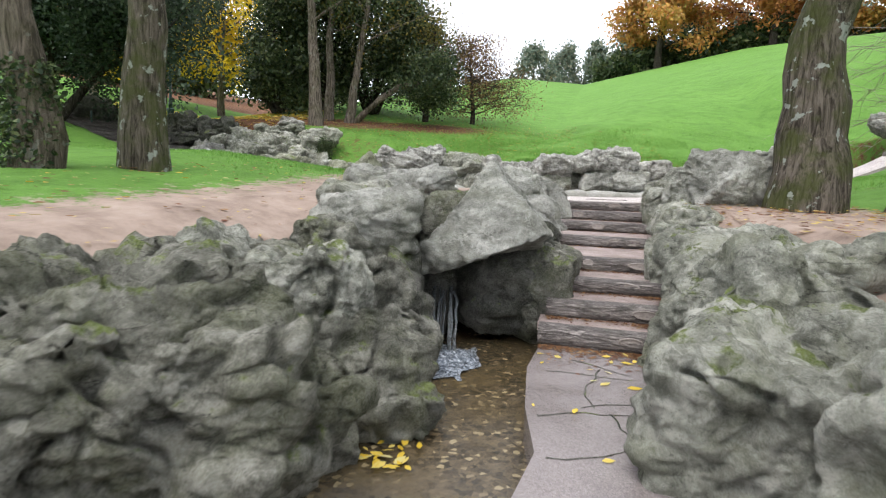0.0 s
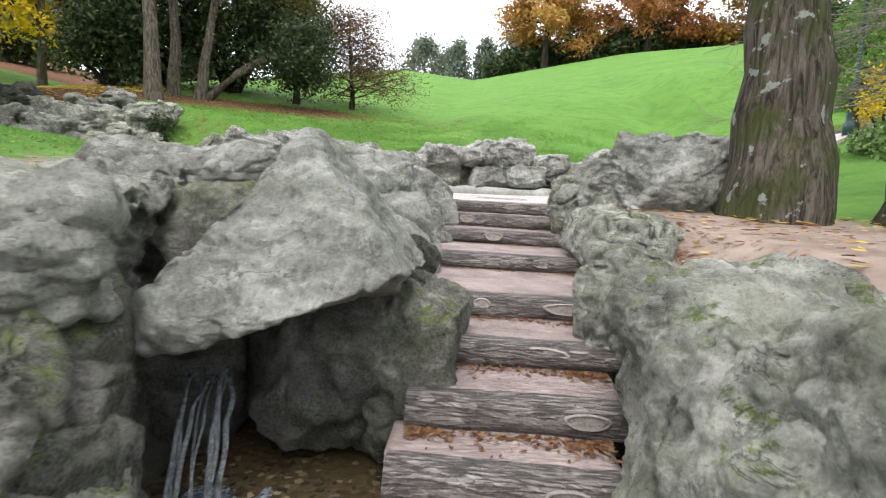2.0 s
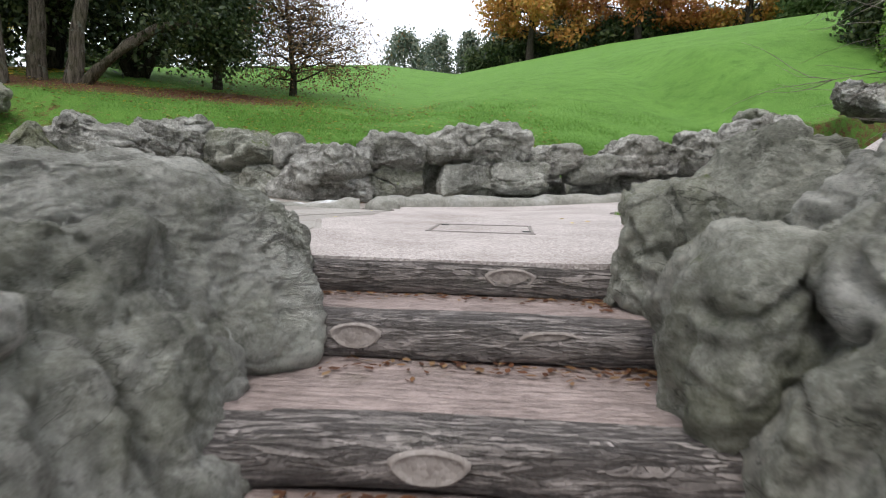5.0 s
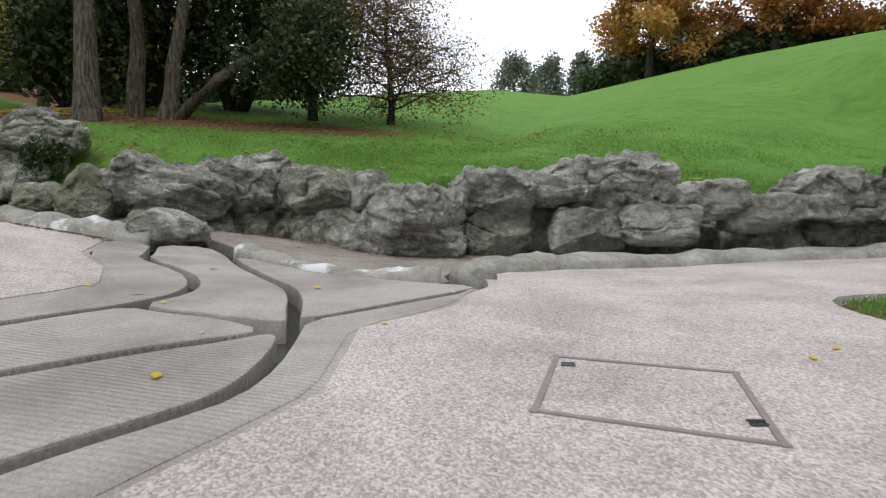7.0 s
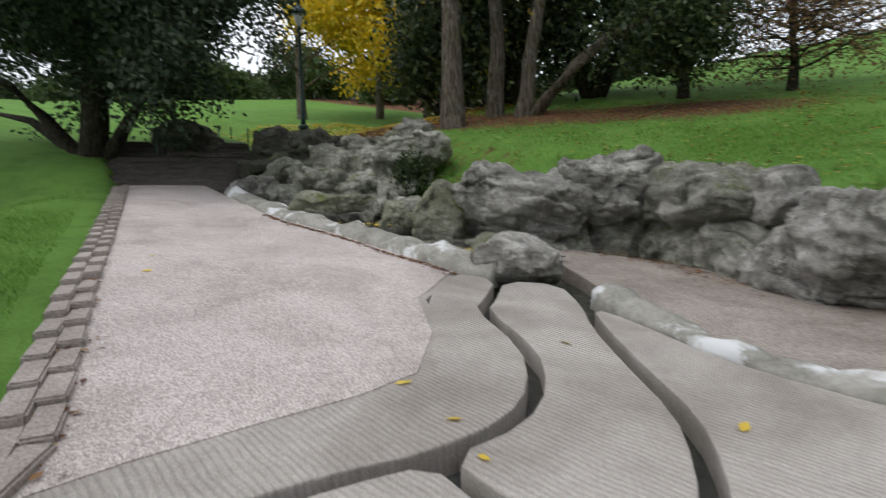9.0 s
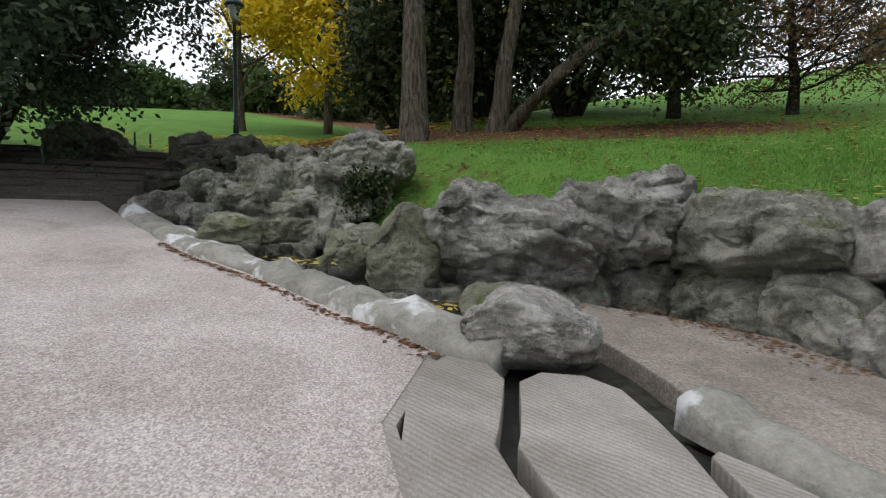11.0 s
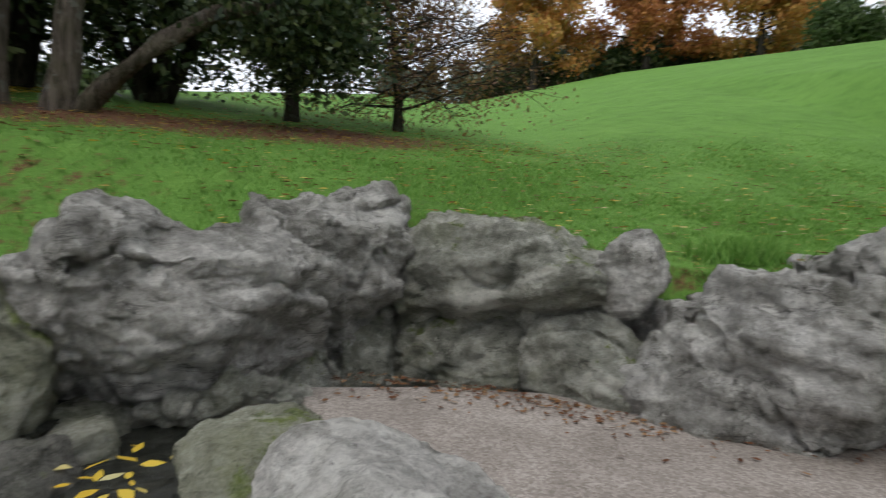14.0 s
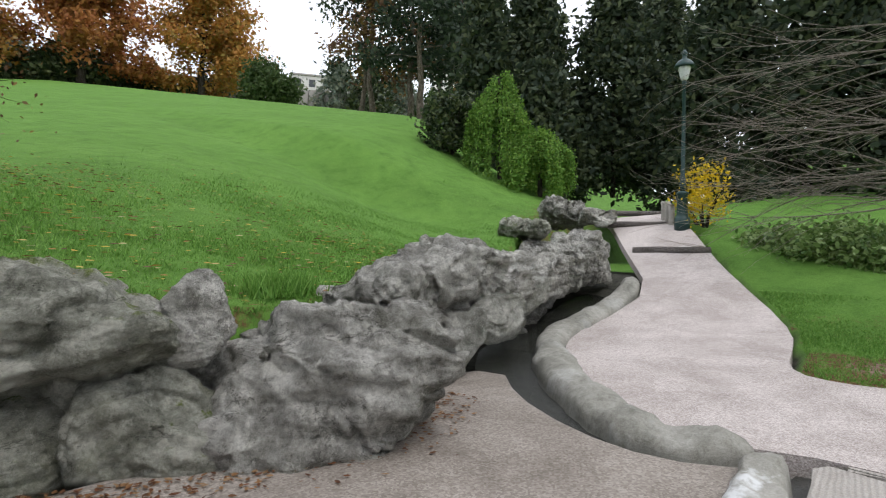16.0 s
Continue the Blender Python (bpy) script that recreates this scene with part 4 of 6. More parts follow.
boulder("rock", (-1.15, 1.28, 0.12), (1.55, 1.20, 0.64), 25, ROCK_STAIR, 0.12, 5, "grey-green lichened limestone boulder beside the stairs")
boulder("rock", (-0.62, -2.14, -0.64), (1.16, 1.60, 1.02), 42, ROCK_MOSS_SHADED, 0.14, 6, "grey-green lichened limestone boulder beside the stairs")
boulder("rock", (-0.24, -1.62, -0.87), (0.68, 0.90, 0.48), 32, ROCK_DARK, 0.1, 7, "damp limestone rock under the overhang, darkened as its shade")
boulder("rock", (-0.08, -1.99, -1.27), (0.87, 0.90, 0.87), 33, ROCK_MOSS_SHADED, 0.1, 8, "grey-green lichened limestone boulder beside the stairs")
boulder("rock", (-0.84, -4.76, -0.58), (1.44, 1.60, 0.83), 48, ROCK_MOSS_SHADED, 0.2, 9, "grey-green lichened limestone boulder beside the stairs")
boulder("rock", (-0.43, -5.04, -0.96), (1.96, 1.30, 0.98), 47, ROCK_MOSS_SHADED, 0.2, 10, "grey-green lichened limestone boulder beside the stairs")
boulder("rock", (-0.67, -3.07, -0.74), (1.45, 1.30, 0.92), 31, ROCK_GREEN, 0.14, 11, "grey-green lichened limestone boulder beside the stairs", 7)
boulder("rock", (-0.10, -3.21, -1.32), (1.39, 1.00, 1.21), 25, ROCK_MOSS_SHADED, 0.14, 12, "grey-green lichened limestone boulder beside the stairs")
boulder("rock", (-0.17, -3.84, -1.55), (1.02, 0.90, 1.02), 30, ROCK_MOSS_SHADED, 0.14, 13, "grey-green lichened limestone boulder beside the stairs")
boulder("rock", (-0.72, -1.51, -0.33), (1.24, 1.00, 0.72), 24, ROCK_STAIR, 0.14, 14, "grey-green lichened limestone boulder beside the stairs")
boulder("rock", (0.11, -1.91, -1.38), (0.40, 0.80, 1.04), 17, ROCK_DARK, 0.1, 15, "damp limestone rock under the overhang, darkened as its shade")
boulder("rock", (3.32, -1.70, -0.97), (2.10, 1.80, 1.60), -28, ROCK_GREEN, 0.11, 16, "grey-green lichened limestone boulder beside the stairs", 7)
boulder("rock", (3.22, -2.62, -1.06), (1.60, 1.60, 1.60), -15, ROCK_GREEN, 0.12, 17, "grey-green lichened limestone boulder beside the stairs", 7)
boulder("rock", (3.18, -3.64, -1.23), (1.83, 1.50, 1.39), -23, ROCK_GREEN, 0.12, 18, "grey-green lichened limestone boulder beside the stairs")
boulder("rock", (3.11, 0.97, -0.36), (0.69, 0.90, 0.87), -14, ROCK_GREEN, 0.14, 19, "grey-green lichened limestone boulder beside the stairs")
boulder("rock", (3.18, 0.93, -0.24), (0.97, 0.90, 0.60), -22, ROCK_GREEN, 0.12, 20, "grey-green lichened limestone boulder beside the stairs")
boulder("rock", (2.92, 0.03, -0.60), (0.81, 0.80, 0.67), -24, ROCK_GREEN, 0.14, 21, "grey-green lichened limestone boulder beside the stairs")
boulder("rock", (2.86, 0.04, -0.72), (0.61, 0.70, 1.01), -14, ROCK_GREEN, 0.14, 22, "grey-green lichened limestone boulder beside the stairs")
boulder("rock", (3.98, 2.95, 0.35), (2.00, 1.60, 1.15), -20, ROCK_STAIR, 0.12, 23, "grey-green lichened limestone boulder beside the stairs", 7)
boulder("rock", (3.72, 4.28, 0.10), (1.50, 1.40, 1.11), -35, ROCK_GREEN, 0.1, 24, "grey-green lichened limestone boulder beside the stairs", 7)
boulder("rock", (0.52, 3.70, 0.05), (1.60, 1.30, 0.75), 43, ROCK_STAIR, 0.07, 25, "grey-green lichened limestone boulder beside the stairs", 7)
boulder("wall_rock", (-5.80, 11.50, 0.72), (0.85, 1.00, 0.98), 41, ROCK_OLIVE, 0.09, 26, "mossy green-tinged limestone boulder in the rockwork wall", cuts=((-0.7, 0, 0.7, 0.8), (0.6, -0.2, 0.75, 0.85)))
boulder("wall_rock", (-5.02, 12.30, 0.92), (1.95, 1.00, 1.08), 62, ROCK, 0.125, 27, "weathered grey limestone boulder in the rockwork wall below the lawn", cuts=((0.35, 0, 0.94, 0.86), (-0.8, -0.3, -0.5, 0.9), (0.2, -0.55, 0.8, 0.9), (-0.8, 0, 0.6, 1.08)))
boulder("wall_rock", (-4.80, 12.55, 0.22), (1.55, 0.80, 0.62), 60, ROCK_GREEN, 0.11, 28, "low damp limestone rock at the foot of the rockwork wall")
boulder("wall_rock", (-4.26, 13.66, 1.08), (1.46, 0.95, 1.10), 50, ROCK, 0.12, 29, "weathered grey limestone boulder in the rockwork wall below the lawn", cuts=((-0.85, -0.1, -0.5, 0.82), (0.9, -0.1, -0.35, 0.9), (0.1, -0.5, 0.85, 0.93)))
boulder("wall_rock", (-4.18, 13.74, 0.20), (0.95, 0.80, 0.85), 48, ROCK_GREEN, 0.12, 34, "low damp limestone rock at the foot of the rockwork wall")
boulder("wall_rock", (-2.90, 13.84, 0.97), (2.16, 1.05, 1.08), -26, ROCK_GREEN, 0.085, 30, "weathered grey limestone boulder in the rockwork wall below the lawn", cuts=((0.62, -0.05, 0.78, 0.74), (-0.88, 0, 0.45, 0.92), (0, -0.8, 0.6, 0.92), (0.3, -0.5, -0.8, 0.85)))
boulder("wall_rock", (-3.12, 13.90, 0.16), (1.35, 0.80, 0.80), -24, ROCK_GREEN, 0.10, 35, "low damp limestone rock at the foot of the rockwork wall")
boulder("wall_rock", (-2.15, 13.34, 0.22), (0.92, 0.75, 0.85), -28, ROCK_GREEN, 0.12, 31, "low damp limestone rock at the foot of the rockwork wall", cuts=((0.5, -0.4, 0.75, 0.8),))
boulder("wall_rock", (-1.74, 13.50, 1.03), (0.66, 0.60, 0.74), -30, ROCK, 0.09, 32, "small pointed grey rock wedged on top of the rockwork wall", cuts=((0.9, 0, 0.42, 0.80), (-0.75, 0, 0.65, 0.62), (0.7, 0, -0.7, 0.85), (-0.6, 0, -0.8, 0.95)))
boulder("wall_rock", (-0.84, 12.80, 0.42), (1.80, 1.35, 1.25), -33, ROCK, 0.13, 33, "broad drum-shaped pitted limestone boulder standing forward of the wall", cuts=((-0.8, 0, 0.6, 1.0), (0.7, -0.3, -0.65, 0.95), (0, -0.6, 0.8, 0.95)))
boulder("wall_rock", (0.50, 13.46, 0.98), (1.46, 0.95, 0.72), 3, ROCK, 0.13, 37, "weathered grey limestone boulder in the rockwork wall below the lawn", cuts=((-0.75, 0, 0.65, 0.95), (0.2, -0.6, -0.75, 0.9)))
boulder("wall_rock", (0.45, 13.50, 0.30), (1.40, 0.75, 0.80), 3, ROCK_GREEN, 0.10, 39, "low damp limestone rock at the foot of the rockwork wall")
boulder("wall_rock", (2.22, 13.86, 1.24), (2.20, 1.05, 0.98), 5, ROCK, 0.13, 40, "weathered grey limestone boulder in the rockwork wall below the lawn", cuts=((-0.45, 0, 0.88, 0.75), (0.8, 0, 0.6, 1.05), (0.1, -0.6, -0.75, 0.88)))
boulder("wall_rock", (2.05, 13.52, 0.46), (1.25, 0.75, 0.72), 8, ROCK_STAIR, 0.07, 42, "low damp limestone rock at the foot of the rockwork wall")
boulder("wall_rock", (3.15, 13.74, 0.56), (1.20, 0.75, 0.66), 8, ROCK_STAIR, 0.07, 43, "low damp limestone rock at the foot of the rockwork wall")
boulder("wall_rock", (3.92, 14.02, 1.00), (1.12, 0.90, 0.64), 4, ROCK, 0.12, 44, "weathered grey limestone boulder in the rockwork wall below the lawn")
boulder("wall_rock", (4.72, 14.08, 0.80), (1.00, 0.90, 0.62), 6, ROCK_STAIR, 0.07, 45, "mossy green-tinged limestone boulder in the rockwork wall")
boulder("wall_rock", (5.85, 14.24, 1.14), (1.70, 1.05, 0.78), 8, ROCK, 0.12, 46, "weathered grey limestone boulder in the rockwork wall below the lawn")
boulder("wall_rock", (7.25, 14.36, 1.24), (1.15, 1.05, 0.92), 10, ROCK, 0.13, 47, "weathered grey limestone boulder in the rockwork wall below the lawn")
boulder("wall_rock", (8.55, 14.46, 1.48), (1.70, 1.20, 1.15), 15, ROCK, 0.13, 49, "weathered grey limestone boulder in the rockwork wall below the lawn", cuts=((-0.6, 0, 0.8, 0.85),))
boulder("wall_rock", (12.22, 16.62, 2.87), (1.37, 1.40, 0.78), -66, ROCK, 0.2, 50, "weathered grey limestone boulder in the rockwork wall below the lawn")
boulder("wall_rock", (9.44, 16.49, 2.22), (1.25, 1.20, 0.44), -62, ROCK_GREEN, 0.16, 51, "mossy green-tinged limestone boulder in the rockwork wall")
boulder("wall_rock", (12.07, 15.37, 2.64), (0.97, 1.00, 0.53), -70, ROCK, 0.16, 52, "weathered grey limestone boulder in the rockwork wall below the lawn")
boulder("channel_rock", (-4.12, 11.00, 0.44), (0.64, 0.70, 0.27), 25, ROCK_OLIVE, 0.06, 56, "rounded grey rock over the stream outlet by the path")
boulder("channel_rock", (-3.66, 10.72, 0.32), (1.02, 0.80, 0.56), 24, ROCK, 0.09, 57, "broad grey rock roofing the stream outlet by the path", cuts=((0.5, -0.1, 0.86, 0.86), (-0.55, 0, 0.83, 0.92), (0.4, -0.6, -0.7, 0.95)))
boulder("stream_rock", (-6.82, 11.43, 0.64), (0.54, 0.90, 0.54), 50, ROCK_OLIVE, 0.14, 58, "mossy limestone rock on the stream bank")
boulder("stream_rock", (-9.55, 12.95, 1.25), (0.98, 1.20, 0.93), 54, ROCK_GREEN, 0.2, 59, "mossy limestone rock on the stream bank")
boulder("stream_rock", (-10.83, 15.13, 2.44), (1.31, 1.40, 0.73), 49, ROCK, 0.16, 60, "mossy limestone rock on the stream bank")
boulder("stream_rock", (-10.75, 13.95, 1.86), (1.71, 1.40, 0.81), 54, ROCK_GREEN, 0.2, 61, "mossy limestone rock on the stream bank")
boulder("stream_rock", (-12.93, 13.34, 1.94), (2.09, 1.50, 1.05), 63, ROCK_DARK, 0.2, 62, "dark limestone rock on the stream bank")
boulder("stream_rock", (-14.67, 12.92, 2.16), (1.05, 1.20, 1.07), 68, ROCK_DARK, 0.16, 63, "dark limestone rock on the stream bank")
boulder("stream_rock", (-17.88, 11.68, 2.54), (1.90, 1.80, 1.14), 77, ROCK_DARK, 0.12, 64, "dark limestone rock on the stream bank")
boulder("stream_rock", (-8.79, 10.93, 0.83), (0.82, 0.90, 0.48), 65, ROCK_OLIVE, 0.1, 65, "mossy limestone rock on the stream bank")
boulder("stream_rock", (-10.29, 12.15, 1.15), (1.22, 1.20, 0.43), 62, ROCK_GREEN, 0.14, 66, "mossy limestone rock on the stream bank")
boulder("stream_rock", (-8.55, 11.72, 0.85), (1.11, 0.80, 0.31), 58, ROCK_OLIVE, 0.1, 67, "mossy limestone rock on the stream bank")
boulder("stream_rock", (-12.13, 11.27, 1.09), (1.31, 1.00, 0.65), 71, ROCK, 0.12, 68, "mossy limestone rock on the stream bank")
boulder("stream_rock", (-13.88, 12.01, 1.64), (0.96, 1.00, 0.48), 70, ROCK_DARK, 0.12, 69, "dark limestone rock on the stream bank")
boulder("stream_rock", (-7.76, 11.80, 0.95), (0.25, 0.80, 0.51), 53, ROCK_GREEN, 0.1, 70, "mossy limestone rock on the stream bank")
boulder("stream_rock", (-8.63, 13.19, 1.82), (1.40, 1.30, 0.70), 49, ROCK_GREEN, 0.16, 71, "mossy limestone rock on the stream bank")

# smaller rocks closing the wall behind and below the boulders
rng = random.Random(15)
for k in range(17):
    x = -6.3 + 0.85 * k
    y = ramp_at(x, WALL_FOOT) + 0.82
    boulder("wall_rock", (x + rng.uniform(-0.15, 0.15), y + 0.22 + rng.uniform(-0.05, 0.05), 0.28 + path_z(x) * 0.7), (1.2, 0.7, 0.95), rng.uniform(-15, 15), ROCK_GREEN if k % 2 else ROCK, 0.14, 200 + k, "weathered limestone block set deep in the rockwork wall", 5)
for k in range(8):
    y = -0.6 + 0.68 * k
    # the first two are near-black: grotto shade put into their colour
    boulder("rock", (0.76 + rng.uniform(-0.06, 0.06), y + 0.3, -0.9 + (0.1 * k if k < 6 else 0.48)), (1.05 if k < 6 else 0.9, 0.95, 1.25), rng.uniform(-20, 20), ROCK_DARK if k < 2 else ROCK_STAIR, 0.12, 230 + k, "grey limestone rock closing the side of the stairs")
    boulder("rock", (3.22 + rng.uniform(-0.06, 0.06), y + 0.1, -0.85 + 0.11 * k), (0.8, 0.9, 0.95), rng.uniform(-20, 20), ROCK_GREEN, 0.14, 250 + k, "lichened limestone rock edging the stairs")
for k in range(7):
    y = -7.6 + 0.95 * k
    boulder("rock", (-0.8, y, -1.15), (1.3, 1.2, 1.4), rng.uniform(-20, 20), ROCK_MOSS_SHADED, 0.17, 270 + k, "mossy layered limestone rock above the water basin, shade in its colour", 5)
    boulder("rock", (3.5, y - 0.4, -1.1), (1.3, 1.2, 1.2), rng.uniform(-20, 20), ROCK_GREEN, 0.15, 280 + k, "mossy limestone rock along the lower floor", 5)
for k in range(11):
    x = -9.2 - 0.75 * k
    y = ramp_at(x, WALL_FOOT)
    z = path_z(x)
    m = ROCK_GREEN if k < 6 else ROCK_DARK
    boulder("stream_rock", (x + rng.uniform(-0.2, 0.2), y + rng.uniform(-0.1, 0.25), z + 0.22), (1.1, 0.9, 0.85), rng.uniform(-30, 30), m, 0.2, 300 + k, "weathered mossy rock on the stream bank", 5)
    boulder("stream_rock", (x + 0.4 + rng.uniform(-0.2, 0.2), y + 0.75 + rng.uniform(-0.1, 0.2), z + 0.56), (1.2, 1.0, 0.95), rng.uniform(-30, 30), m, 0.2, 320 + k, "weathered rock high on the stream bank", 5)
    if k % 2:
        boulder("stream_rock", (x, y - 0.55, z + 0.02), (0.8, 0.55, 0.4), rng.uniform(-30, 30), ROCK_GREEN, 0.12, 340 + k, "low mossy rock in the stream", 5)
for k in range(7):
    x = -6.2 - 0.5 * k
    boulder("stream_rock", (x, ramp_at(x, WALL_FOOT) + 0.1 + 0.35 * (k % 2), path_z(x) + 0.12), (0.95, 0.7, 0.5), rng.uniform(-40, 40), ROCK_GREEN, 0.12, 360 + k, "low flat mossy rock ledge beside the stream", 5)
for k in range(6):
    x = 5.2 + 0.85 * k
    boulder("wall_rock", (x, ramp_at(x, WALL_FOOT) + 0.35, path_z(x) + 0.35), (1.15, 1.0, 1.0), rng.uniform(-30, 30), ROCK, 0.2, 380 + k, "weathered limestone boulder along the eastern channel", 5)
# grotto lining, coloured dark to deepen the shade inside
boulder("rock", (-0.15, -0.35, -0.30), (0.85, 1.0, 0.75), 20, ROCK_MOSS_SHADED, 0.12, 291, "mossy grey rock wedged beside the overhanging boulder", 6)
boulder("rock", (-0.20, -0.45, -1.10), (1.0, 1.1, 1.2), 10, ROCK_DARK, 0.1, 292, "damp limestone side of the grotto, darkened as its shade", 5)
boulder("rock", (0.55, 0.75, -1.1), (1.7, 1.0, 1.6), 0, ROCK_DARK, 0.1, 290, "damp limestone back of the grotto, darkened as its shade", 5)

# ---- rounded stream kerb and curbs ----


def rounded_curb(name, line, widths, heights, base, mat, seed, label):
    """A lumpy rounded ridge along a line."""
    pts = smoothed([Vector(p) for p in line], 2, False)
    rows = []
    bm = bmesh.new()
    n = 9
    for i, p in enumerate(pts):
        t = i / (len(pts) - 1)
        d = (pts[min(i + 1, len(pts) - 1)] - pts[max(i - 1, 0)]).normalized()
        s = Vector((-d.y, d.x))
        w = np.interp(t, np.linspace(0, 1, len(widths)), widths) * (1 + 0.4 * noise.noise((p.x * 1.4, p.y * 1.4, seed)) + 0.2 * noise.noise((p.x * 4, p.y * 4, seed)))
        h = np.interp(t, np.linspace(0, 1, len(heights)), heights) * (1 + 0.8 * noise.noise((p.x * 2.1, p.y * 2.1, seed + 4)) + 0.5 * noise.noise((p.x * 4.5, p.y * 4.5, seed + 2)))
        p = p + s * (0.09 * noise.noise((p.x * 1.1, p.y * 1.1, seed + 8)))
        ring = []
        for k in range(n):
            a = math.pi * k / (n - 1)
            c, q = -math.cos(a), math.sin(a) ** 0.45
            x, y = p.x + s.x * c * w, p.y + s.y * c * w
            z = base(x, y) - 0.12 + (h + 0.12) * q + 0.05 * noise.noise((x * 4, y * 4, k * 0.4 + seed))
            ring.append(bm.verts.new((x, y, z)))
        rows.append(ring)
    for a, b in zip(rows, rows[1:]):
        for k in range(n - 1):
            bm.faces.new((a[k], b[k], b[k + 1], a[k + 1]))
    bm.faces.new(rows[0])
    bm.faces.new(rows[-1][::-1])
    bmesh.ops.subdivide_edges(bm, edges=bm.edges[:], cuts=1, use_grid_fill=True)
    for v in bm.verts:
        v.co += Vector((0.03 * noise.noise(v.co * 5 + Vector((4, 0, 0))), 0.03 * noise.noise(v.co * 5), 0.03 * noise.noise(v.co * 6) + 0.015 * noise.noise(v.co * 17)))
    bmesh.ops.recalc_face_normals(bm, faces=bm.faces[:])
    return tagged(new(name, from_bm(name, bm, mat, True)), label, "kerb", kind="structure")


on_path = lambda x, y: path_z(x)
rounded_curb("stream_kerb", [(p[0], p[1] + 0.2) for p in CURB[1:]] + [(-3.5, 10.45)], (0.26, 0.24, 0.24, 0.27, 0.24), (0.1, 0.13, 0.17, 0.2, 0.16), on_path, CEMENT, 3, "low rounded stone kerb between path and stream")
rounded_curb("basin_ledge", [(-2.6, 10.9), (-1.9, 10.35), (-0.9, 9.86), (-0.2, 9.75), (0.35, 9.72), (0.6, 9.76)], (0.2, 0.14, 0.16, 0.2), (0.1, 0.05, 0.07, 0.13), on_path, CEMENT, 5, "worn concrete ledge along the dry basin")
rounded_curb("east_kerb", [(1.0, 9.75), (0.68, 10.35), (0.88, 11.0), (1.7, 11.72), (3.45, 12.85), (5.0, 13.45), (6.4, 13.5), (8.3, 13.3), (9.5, 13.55)], (0.24, 0.26, 0.28, 0.26), (0.10, 0.18, 0.16, 0.14), on_path, CEMENT_PLAIN, 7, "low rounded stone kerb beside the eastern channel")
east_water = slab_mesh("east_water", [(0.5, 10.2), (0.85, 11.1), (1.65, 11.8), (3.4, 12.95), (5.0, 13.55), (6.4, 13.6), (8.3, 13.4), (8.6, 14.6), (6.3, 14.6), (4.0, 14.4), (2.2, 13.4), (1.2, 12.4), (0.5, 11.4), (0.2, 10.6)], POOL, 0.02, -0.09, 0, 1, 0)
tagged(new("channel_water", east_water), "dark water trickling in the narrow rock channel", "water", kind="structure")
lg = random.Random(33)
for k, (x0, x1) in enumerate(((-11.6, -9.6), (-9.6, -8.0), (-8.0, -6.6), (-6.6, -5.2), (-5.2, -3.7))):
    z = path_z((x0 + x1) / 2) - 0.03
    tagged(new("stream_pool", sheet("stream_pool", x0, x1, 10.45, 11.9, z, POOL, 0.12, 0.012)), "dark stream pool stepping down between mossy rocks", "water", kind="structure")
    vs = [(x0 + 0.02 * math.sin(i), 10.7 + 0.6 * i / 12, z + 0.01) for i in range(13)] + [(x0 - 0.05 + 0.02 * math.sin(i * 2), 10.7 + 0.6 * i / 12, z + 0.12) for i in range(13)]
    for i in range(5):
        boulder("stream_rock", (x0 + lg.uniform(-0.1, 0.06), 10.55 + 0.3 * i + lg.uniform(-0.06, 0.06), z + 0.03), (lg.uniform(0.3, 0.5), lg.uniform(0.3, 0.45), 0.3), lg.uniform(-40, 40), ROCK_DARK if i in (1, 2) else ROCK_GREEN, 0.14, 400 + 7 * k + i, "small mossy stone damming a stream pool", 5)
    tagged(new("stream_fall", mesh_of("stream_fall", vs, [(i, i + 1, i + 14, i + 13) for i in range(12)], JET, True)), "short thin water step of the stream", "waterfall", "stream steps")

# ---- western stairs and posts ----
west = tagged(new("garden_steps"), "broad low garden steps with log edges in the distance", "stairs")
for k in range(8):
    bm = bmesh.new()
    bmesh.ops.create_cube(bm, size=1, matrix=Matrix.Diagonal((0.72, 4.4, 1.1, 1)))
    bmesh.ops.bevel(bm, geom=bm.edges[:], offset=0.05, segments=2, affect="EDGES")
    for v in bm.verts:
        v.co.z += 0.02 * noise.noise((v.co.y * 2, k, 0))
    o = part("step", from_bm("step", bm, LOG), west)
    o.matrix_basis = pose(-14.4 - 0.56 * k, 10.0 + 0.2 * k, 0.80 + 0.175 * k, 0, 0, -14)
    bm = bmesh.new()
    bmesh.ops.create_grid(bm, x_segments=8, y_segments=30, size=1, matrix=Matrix.Diagonal((0.20, 2.12, 1, 1)))
    for v in bm.verts:
        v.co.z = 0.012 * noise.noise((v.co.x * 5, v.co.y * 2, k))
        v.co.x += 0.05 * noise.noise((v.co.y * 1.5, k, 4))
    o = part("tread", from_bm("tread", bm, STONE_KERB, True), west)
    o.matrix_basis = pose(-14.31 - 0.56 * k, 10.0 + 0.2 * k, 1.372 + 0.175 * k, 0, 0, -14)


def revolve(name, profile, mat, n=20, smooth=True):
    bm = bmesh.new()
    rings = [[bm.verts.new((r * math.cos(a), r * math.sin(a), z)) for a in np.linspace(0, 2 * math.pi, n, endpoint=False)] for r, z in profile]
    for a, b in zip(rings, rings[1:]):
        for i in range(n):
            bm.faces.new((a[i], a[(i + 1) % n], b[(i + 1) % n], b[i]))
    bm.faces.new(rings[-1])
    bm.faces.new(rings[0][::-1])
    return from_bm(name, bm, mat, smooth)


